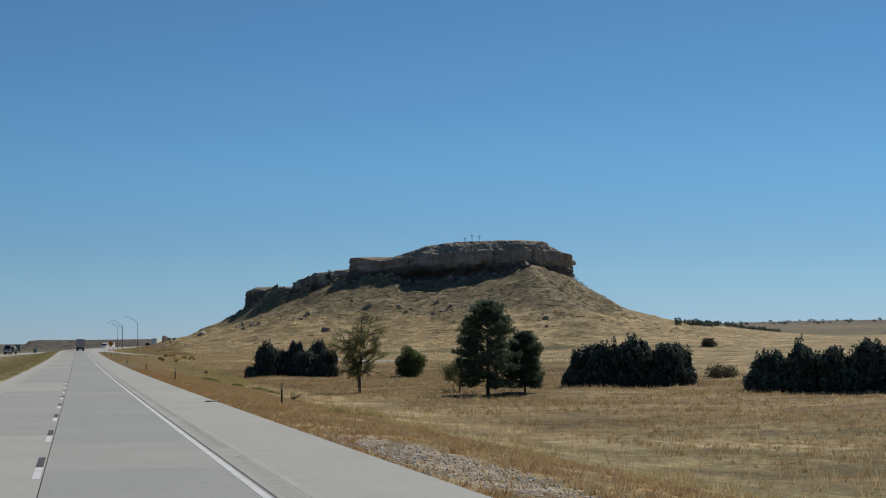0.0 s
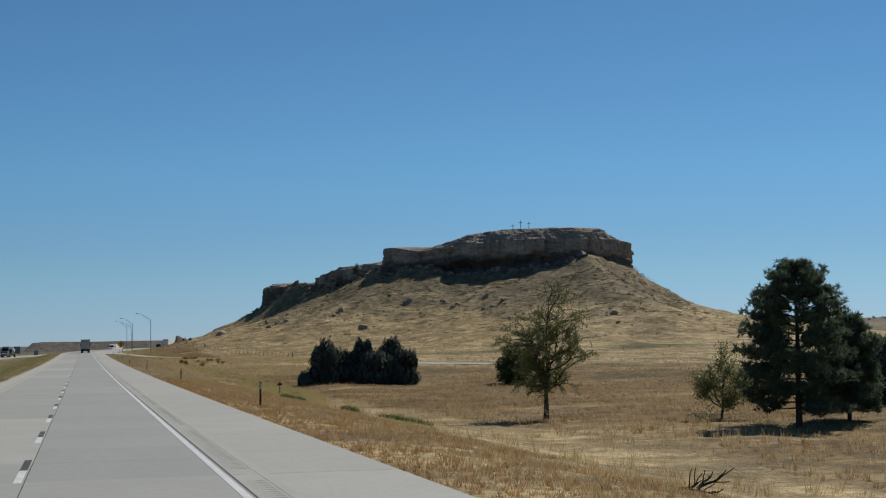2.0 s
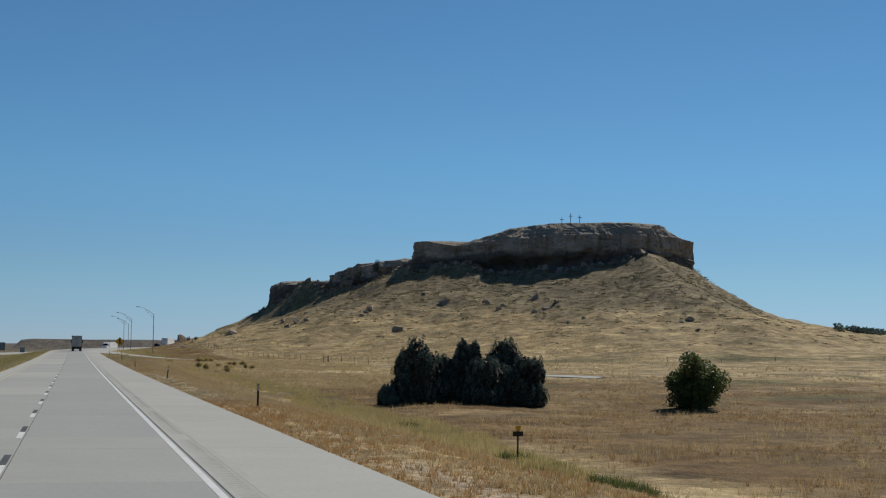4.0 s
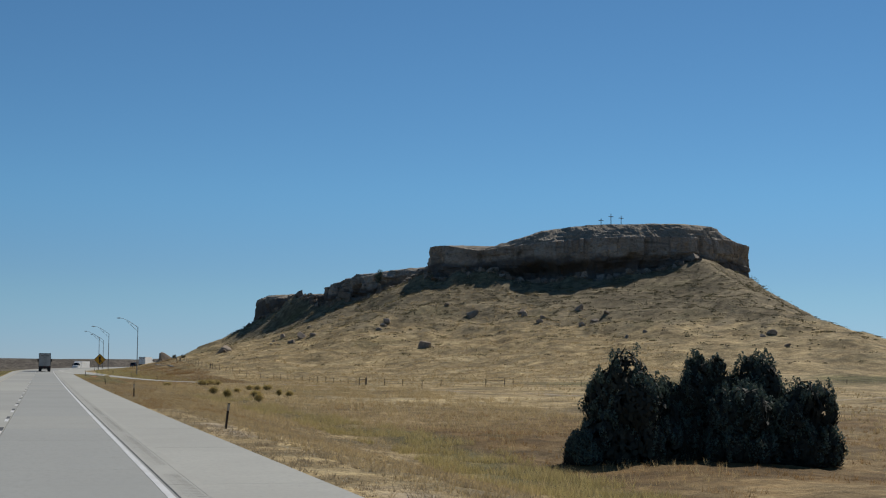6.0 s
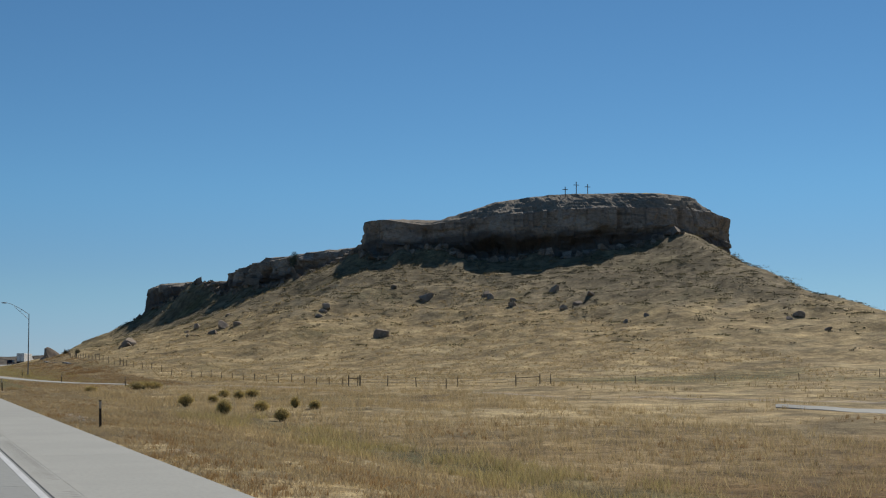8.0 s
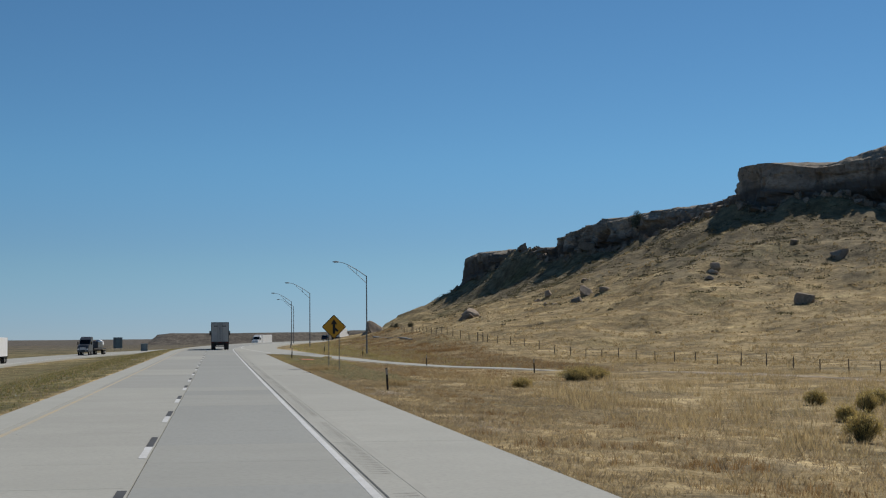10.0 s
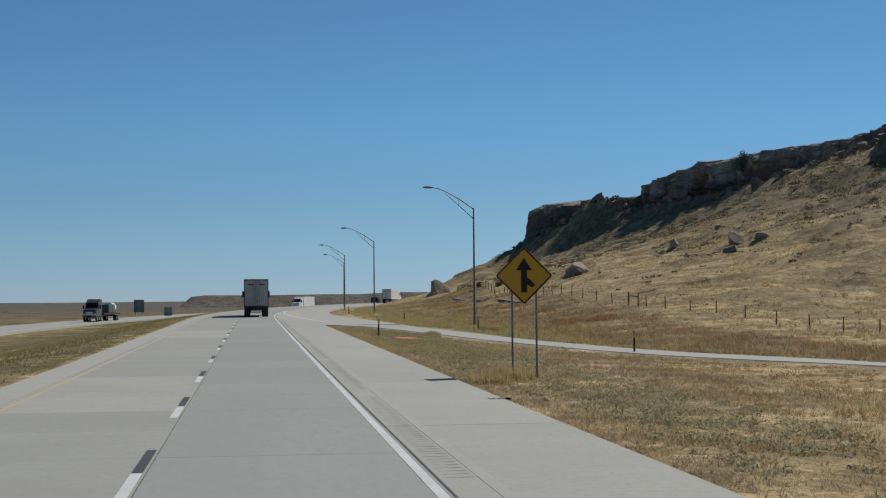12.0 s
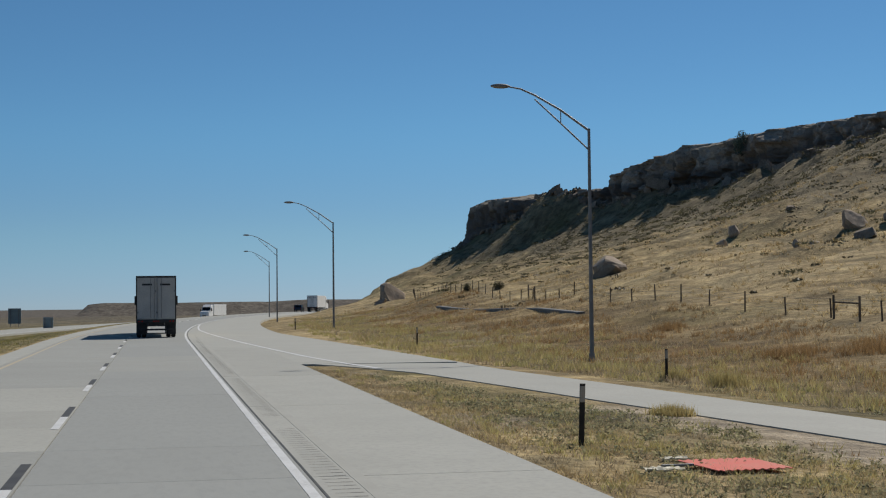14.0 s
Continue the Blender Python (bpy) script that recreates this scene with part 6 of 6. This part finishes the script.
fence([(47, 398), (66, 398.5), (92, 402), (135, 401), (190, 395)], 11.5, "weathered wooden-post wire fence across the field", [((65.5, 398.5), (68.5, 398.7))])


# crosses on the top
def cross(x, y, z, tall):
    t = thing("wooden_cross", pose(x, y, z), "plain dark wooden cross standing on the butte top", "cross", "three crosses")
    part("upright", box(-0.075, 0.075, -0.075, 0.075, -0.8, tall, 0.01), M_WOOD, t)
    part("crossbeam", box(-0.7, 0.7, -0.075, 0.075, tall * 0.7, tall * 0.7 + 0.15, 0.01), M_WOOD, t)


for x, tall in ((148.6, 2.5), (151.5, 2.9), (154.5, 2.5)):
    cross(x, 567.5, top_z(x, 567.5), tall)


# fallen orange board with scraps
def fallen_board(x, y):
    t = thing("fallen_board", pose(x, y, lz(x, y) + 0.06, 3.0, 1, 14), "faded orange-red board lying in roadside grass", "board")
    v = [(-0.63 + i * 0.035, y0, 0.03 + 0.009 * math.sin(i * 1.57) + h) for h in (0, -0.012) for y0 in (-0.5, 0.5) for i in range(37)]
    f = [(i, i + 1, 38 + i, 37 + i) for i in range(36)] + [(74 + i, 111 + i, 112 + i, 75 + i) for i in range(36)]
    f += [(i, 74 + i, 75 + i, i + 1) for i in range(36)] + [(37 + i, 38 + i, 112 + i, 111 + i) for i in range(36)]
    part("sheet", mesh_of("sheet", v, f, M_ORANGE), None, t)
    part("batten", box(-1.15, -0.62, 0.1, 0.14, 0.0, 0.04, 0.005), M_STEEL, t)


fallen_board(9.9, 447.2)


def scrap(x, y, s, label, mat):
    bm = bmesh.new()
    bmesh.ops.create_grid(bm, x_segments=7, y_segments=5, size=0.5)
    for v in bm.verts:
        v.co = Vector((v.co.x * s, v.co.y * s * 0.5, 0.10 * s * (1 + noise.noise(v.co * 4 + Vector((x, y, 0))))))
    bmesh.ops.solidify(bm, geom=bm.faces[:], thickness=0.02)
    me = bpy.data.meshes.new("scrap")
    bm.to_mesh(me)
    bm.free()
    me.materials.append(mat)
    ob = tagged(new("litter_scrap", me), label, "litter")
    ob.location = (x, y, lz(x, y) + 0.02)


scrap(8.7, 446.8, 0.55, "pale crumpled plastic scrap in the grass", M_SCRAP)
scrap(9.4, 448.3, 0.4, "small pale plastic scrap in the grass", M_SCRAP)
scrap(-6.6, 454, 0.5, "pale litter scrap on the median grass", M_SCRAP)
scrap(-6.0, 458, 0.45, "pale litter scrap on the median grass", M_SCRAP)
scrap(7.0, 398.5, 0.5, "shred of black tyre tread on the shoulder edge", M_TYRE)
scrap(6.9, 70.5, 0.7, "shred of black tyre tread on the shoulder edge", M_TYRE)


def guide_sign_back(x, y, top, wide, high):
    t = thing("guide_sign", pose(x, y, 0), "grey back of a large road guide sign on posts", "road sign", "guide signs across the median")
    z = lz(x, y)
    panel = part("panel", box(-wide / 2, wide / 2, 0, 0.04, top - high, top, 0.01), M_SIGNBACK, t)
    for k in range(3):
        part("stiffener", box(-wide / 2, wide / 2, -0.06, 0.0, top - high * (0.2 + 0.3 * k) - 0.05, top - high * (0.2 + 0.3 * k), 0.005), M_SIGNBACK, panel)
    for dx in (-wide * 0.32, wide * 0.32):
        part("post", box(dx - 0.06, dx + 0.06, -0.18, -0.06, z - 0.3, top - 0.1, 0.01), M_STEEL, t)


guide_sign_back(-27.2, 751, 2.9, 2.6, 3.2)
guide_sign_back(-18.0, 716, 1.1, 1.8, 2.2)


# ---- vehicles ----
def wheel(parent, x, y, r=0.5, w=0.28):
    bm = bmesh.new()
    res = bmesh.ops.create_cone(bm, cap_ends=True, segments=24, radius1=r, radius2=r, depth=w)
    bmesh.ops.bevel(bm, geom=[e for e in bm.edges if abs(e.verts[0].co.z - e.verts[1].co.z) < 1e-4], offset=0.05, segments=2, affect="EDGES")
    bmesh.ops.transform(bm, verts=bm.verts, matrix=Matrix.Translation((x, y, r)) @ Matrix.Rotation(radians(90), 4, "Y"))
    ty = part("wheel", bm, M_TYRE, parent, smooth=False)
    part("hub", rod((x - w / 2 - 0.012, y, r), (x + w / 2 + 0.012, y, r), r * 0.55, seg=16), M_RIM, ty)


def semi(x, y, heading, skin, cab_paint, label, z=None, length=16.0, tall=4.05, flat=False):
    """A tractor with a box trailer; y is the trailer's rear, ahead is +y."""
    zz = (float(road_z(np.float64(y))) if z is None else z) + 0.004
    t = thing("semi_truck", pose(x, y, zz, 0, 0, heading), label, "truck")
    hw = 1.29
    if not flat:
        van = part("trailer_body", box(-hw, hw, 0.06, length - 3.0, 1.12, tall, 0.03), skin, t)
        for sx in (-1, 1):
            for k in range(14):
                part("side_post", box(sx * hw - 0.012, sx * hw + 0.012, 0.6 + k * 0.9, 0.66 + k * 0.9, 1.25, tall - 0.12), skin, van)
        for sx in (-1, 1):
            x0, x1 = (-hw + 0.07, -0.01) if sx < 0 else (0.01, hw - 0.07)
            door = part("rear_door", box(x0, x1, 0.0, 0.05, 1.24, tall - 0.12, 0.012), skin, t)
            part("vent_plate", box(x0 + 0.32 if sx < 0 else x0 + 0.25, x1 - 0.25 if sx < 0 else x1 - 0.32, -0.012, 0.0, tall - 0.62, tall - 0.50, 0.004), M_CHASSIS, door, "dark streaked plate")
            for dx in (0.10, 0.34):
                lx = (x1 - dx) if sx < 0 else (x0 + dx)
                part("lock_rod", rod((lx, -0.03, 1.28), (lx, -0.03, tall - 0.16), 0.018, seg=6), M_STEEL, door)
            part("hinge", box(x0 - 0.02, x0 + 0.08, -0.02, 0.0, 1.6, 1.72), M_STEEL, door)
            part("hinge", box(x1 - 0.08, x1 + 0.02, -0.02, 0.0, 3.0, 3.12), M_STEEL, door)
        part("rear_frame", box(-hw - 0.01, hw + 0.01, 0.0, 0.09, tall - 0.10, tall + 0.01, 0.01), M_CHASSIS, t)
        for sx in (-1, 1):
            part("rear_frame", box(sx * (hw - 0.03) - 0.04, sx * (hw - 0.03) + 0.04, -0.005, 0.09, 1.2, tall - 0.11, 0.008), M_CHASSIS, t)
        sill = part("rear_sill", box(-hw, hw, -0.02, 0.10, 0.98, 1.20, 0.01), M_CHASSIS, t)
        for lx in (-1.1, -0.9, -0.15, 0, 0.15, 0.9, 1.1):
            part("tail_light", rod((lx, -0.04, 1.08), (lx, -0.015, 1.08), 0.05, seg=10), M_RED, sill)
        part("underride_guard", box(-1.1, 1.1, -0.02, 0.10, 0.48, 0.60, 0.01), M_CHASSIS, t)
        for lx in (-0.62, 0.62):
            part("guard_strut", box(lx - 0.06, lx + 0.06, 0.0, 0.10, 0.58, 1.0), M_CHASSIS, t)
        for sx in (-1, 1):
            part("mud_flap", box(sx * 0.98 - 0.30, sx * 0.98 + 0.30, 0.34, 0.36, 0.22, 0.98), M_CHASSIS, t)
    else:
        part("trailer_deck", box(-hw, hw, 0.0, length - 3.0, 1.15, 1.45, 0.02), M_CHASSIS, t)
        part("load", box(-hw + 0.2, hw - 0.2, 3.0, 8.0, 1.45, 3.0, 0.2), M_GREYPAINT, t, "dark bulky covered load")
        part("tank", rod((0, 1.0, 2.4), (0, 2.8, 2.4), 0.9, seg=16), M_VANWHITE, t)
    part("chassis_rails", box(-0.5, 0.5, 0.1, length + 2.5, 0.82, 1.1, 0.01), M_CHASSIS, t)
    for wy in (1.15, 2.4, length - 1.4, length - 0.1):
        for wx in (-1.12, -0.80, 0.80, 1.12):
            wheel(t, wx, wy)
    f = length - 2.2
    cab = bmesh.new()
    prof = [(f, 1.0), (f, 3.85), (f + 1.0, 3.95), (f + 2.2, 3.3), (f + 2.75, 2.35), (f + 4.2, 2.1), (f + 4.5, 1.7), (f + 4.5, 0.6), (f + 0.2, 0.6)]
    a = [cab.verts.new((-1.2, py, pz)) for py, pz in prof]
    b = [cab.verts.new((1.2, py, pz)) for py, pz in prof]
    cab.faces.new(a)
    cab.faces.new(list(reversed(b)))
    n = len(prof)
    for i in range(n):
        cab.faces.new((a[i], b[i], b[(i + 1) % n], a[(i + 1) % n]))
    bmesh.ops.recalc_face_normals(cab, faces=cab.faces[:])
    bmesh.ops.bevel(cab, geom=cab.edges[:], offset=0.08, segments=2, affect="EDGES")
    c = part("cab", cab, cab_paint, t)
    shield = bmesh.new()
    q = [(-1.0, f + 2.24, 3.27), (1.0, f + 2.24, 3.27), (1.08, f + 2.74, 2.42), (-1.08, f + 2.74, 2.42)]
    vs = [shield.verts.new((px, py + 0.03, pz + 0.02)) for px, py, pz in q]
    shield.faces.new(vs)
    bmesh.ops.solidify(shield, geom=shield.faces[:], thickness=0.02)
    part("windscreen", shield, M_GLASS, c)
    part("grille", box(-0.6, 0.6, f + 4.5, f + 4.54, 0.85, 1.7, 0.01), M_RIM, c)
    for sx in (-1, 1):
        part("side_window", box(sx * 1.2 - 0.012, sx * 1.2 + 0.012, f + 1.5, f + 2.3, 2.35, 3.05, 0.005), M_GLASS, c)
        part("mirror", box(sx * 1.5 - 0.12, sx * 1.5 + 0.12, f + 2.5, f + 2.62, 2.2, 2.9, 0.03), M_CHASSIS, c)
        part("headlight", box(sx * 0.95 - 0.2, sx * 0.95 + 0.2, f + 4.46, f + 4.54, 1.1, 1.4, 0.02), M_VANWHITE, c)
    for wx in (-1.08, 1.08):
        wheel(t, wx, f + 3.5)
    return t


def suv(x, y, heading, paint, label, z=None):
    zz = (float(road_z(np.float64(y))) if z is None else z) + 0.004
    t = thing("car", pose(x, y, zz, 0, 0, heading), label, "car")
    body = bmesh.new()
    prof = [(0.0, 0.45), (0.0, 0.95), (0.25, 1.1), (0.55, 1.72), (2.4, 1.76), (3.3, 1.12), (4.5, 0.98), (4.72, 0.7), (4.7, 0.4)]
    a = [body.verts.new((-0.93, py, pz)) for py, pz in prof]
    b = [body.verts.new((0.93, py, pz)) for py, pz in prof]
    body.faces.new(a)
    body.faces.new(list(reversed(b)))
    n = len(prof)
    for i in range(n):
        body.faces.new((a[i], b[i], b[(i + 1) % n], a[(i + 1) % n]))
    bmesh.ops.recalc_face_normals(body, faces=body.faces[:])
    bmesh.ops.bevel(body, geom=body.edges[:], offset=0.07, segments=2, affect="EDGES")
    c = part("body", body, paint, t)
    glass = bmesh.new()
    vs = [glass.verts.new(p) for p in ((-0.75, 0.24, 1.14), (0.75, 0.24, 1.14), (0.68, 0.50, 1.66), (-0.68, 0.50, 1.66))]
    glass.faces.new(vs)
    bmesh.ops.solidify(glass, geom=glass.faces[:], thickness=0.03)
    part("rear_window", glass, M_GLASS, c)
    for sx in (-1, 1):
        part("side_window", box(sx * 0.93 - 0.01, sx * 0.93 + 0.01, 0.75, 2.5, 1.15, 1.6, 0.003), M_GLASS, c)
        part("tail_light", box(sx * 0.8 - 0.09, sx * 0.8 + 0.09, -0.015, 0.05, 0.8, 1.05, 0.01), M_RED, c)
    part("bumper", box(-0.9, 0.9, -0.07, 0.06, 0.42, 0.62, 0.03), M_CHASSIS, c)
    for wx in (-0.82, 0.82):
        for wy in (0.9, 3.7):
            wheel(t, wx, wy, 0.36, 0.24)
    return t


def along(y, d):
    """Place and heading on a lane d metres from the centre line at y."""
    turn = -math.degrees(math.atan(float(bend(np.float64(y + 6)) - bend(np.float64(y))) / 6))
    return float(bend(np.float64(y))) + d, turn


semi(1.85, 527.0, 0, M_TRAILER, M_GREYPAINT, "grey box semi-trailer truck seen from behind on the highway")
x, turn = along(800, 1.8)
semi(x, 800, turn, M_VANWHITE, M_VANWHITE, "white box semi-trailer truck far along the highway")
x, turn = along(940, 1.8)
semi(x, 940, turn, M_VANWHITE, M_GREYPAINT, "white box semi-trailer truck at the road's far bend")
x, turn = along(800, -1.9)
suv(x, 800, turn, M_CARPAINT, "dark blue sport utility car on the highway")
x, turn = along(548, -33.0)
semi(x, 548, 180 + turn, M_VANWHITE, M_VANWHITE, "white box semi-trailer truck on the opposite carriageway", float(road_z(np.float64(548))) - 2.03)
x, turn = along(652, -33.5)
semi(x, 652, 180 + turn, M_CHASSIS, M_GREYPAINT, "dark flatbed truck with a covered load on the opposite carriageway", float(road_z(np.float64(652))) - 2.03, flat=True)
x, turn = along(850, -33.0)
semi(x, 850, 180 + turn, M_VANWHITE, M_VANWHITE, "white box semi-trailer truck coming on the opposite carriageway", float(road_z(np.float64(850))) - 2.03)


def concrete_ledge():
    """A long low headwall half sunk in the bank."""
    pts = [(29.4, 573.0), (29.4, 563), (29.5, 553), (29.6, 543.8), (29.7, 534), (29.8, 523.6)]
    v, f = [], []
    for i, (x, y) in enumerate(pts):
        z = lz(x, y) + 0.12
        v += [(x - 0.25, y, z - 0.9), (x - 0.25, y, z - 0.05), (x - 0.2, y, z), (x + 0.2, y, z + 0.02), (x + 0.25, y, z - 0.03), (x + 0.25, y, z - 0.9)]
        if i:
            o = 6 * (i - 1)
            f += [(o + k, o + k + 1, o + k + 7, o + k + 6) for k in range(5)]
    f += [(5, 4, 3, 2, 1, 0), tuple(len(v) - 6 + k for k in range(6))]
    tagged(new("concrete_ledge", mesh_of("concrete_ledge", v, f, M_JOINT)), "long low pale concrete ledge sunk in the grassy bank", "ledge")


concrete_ledge()
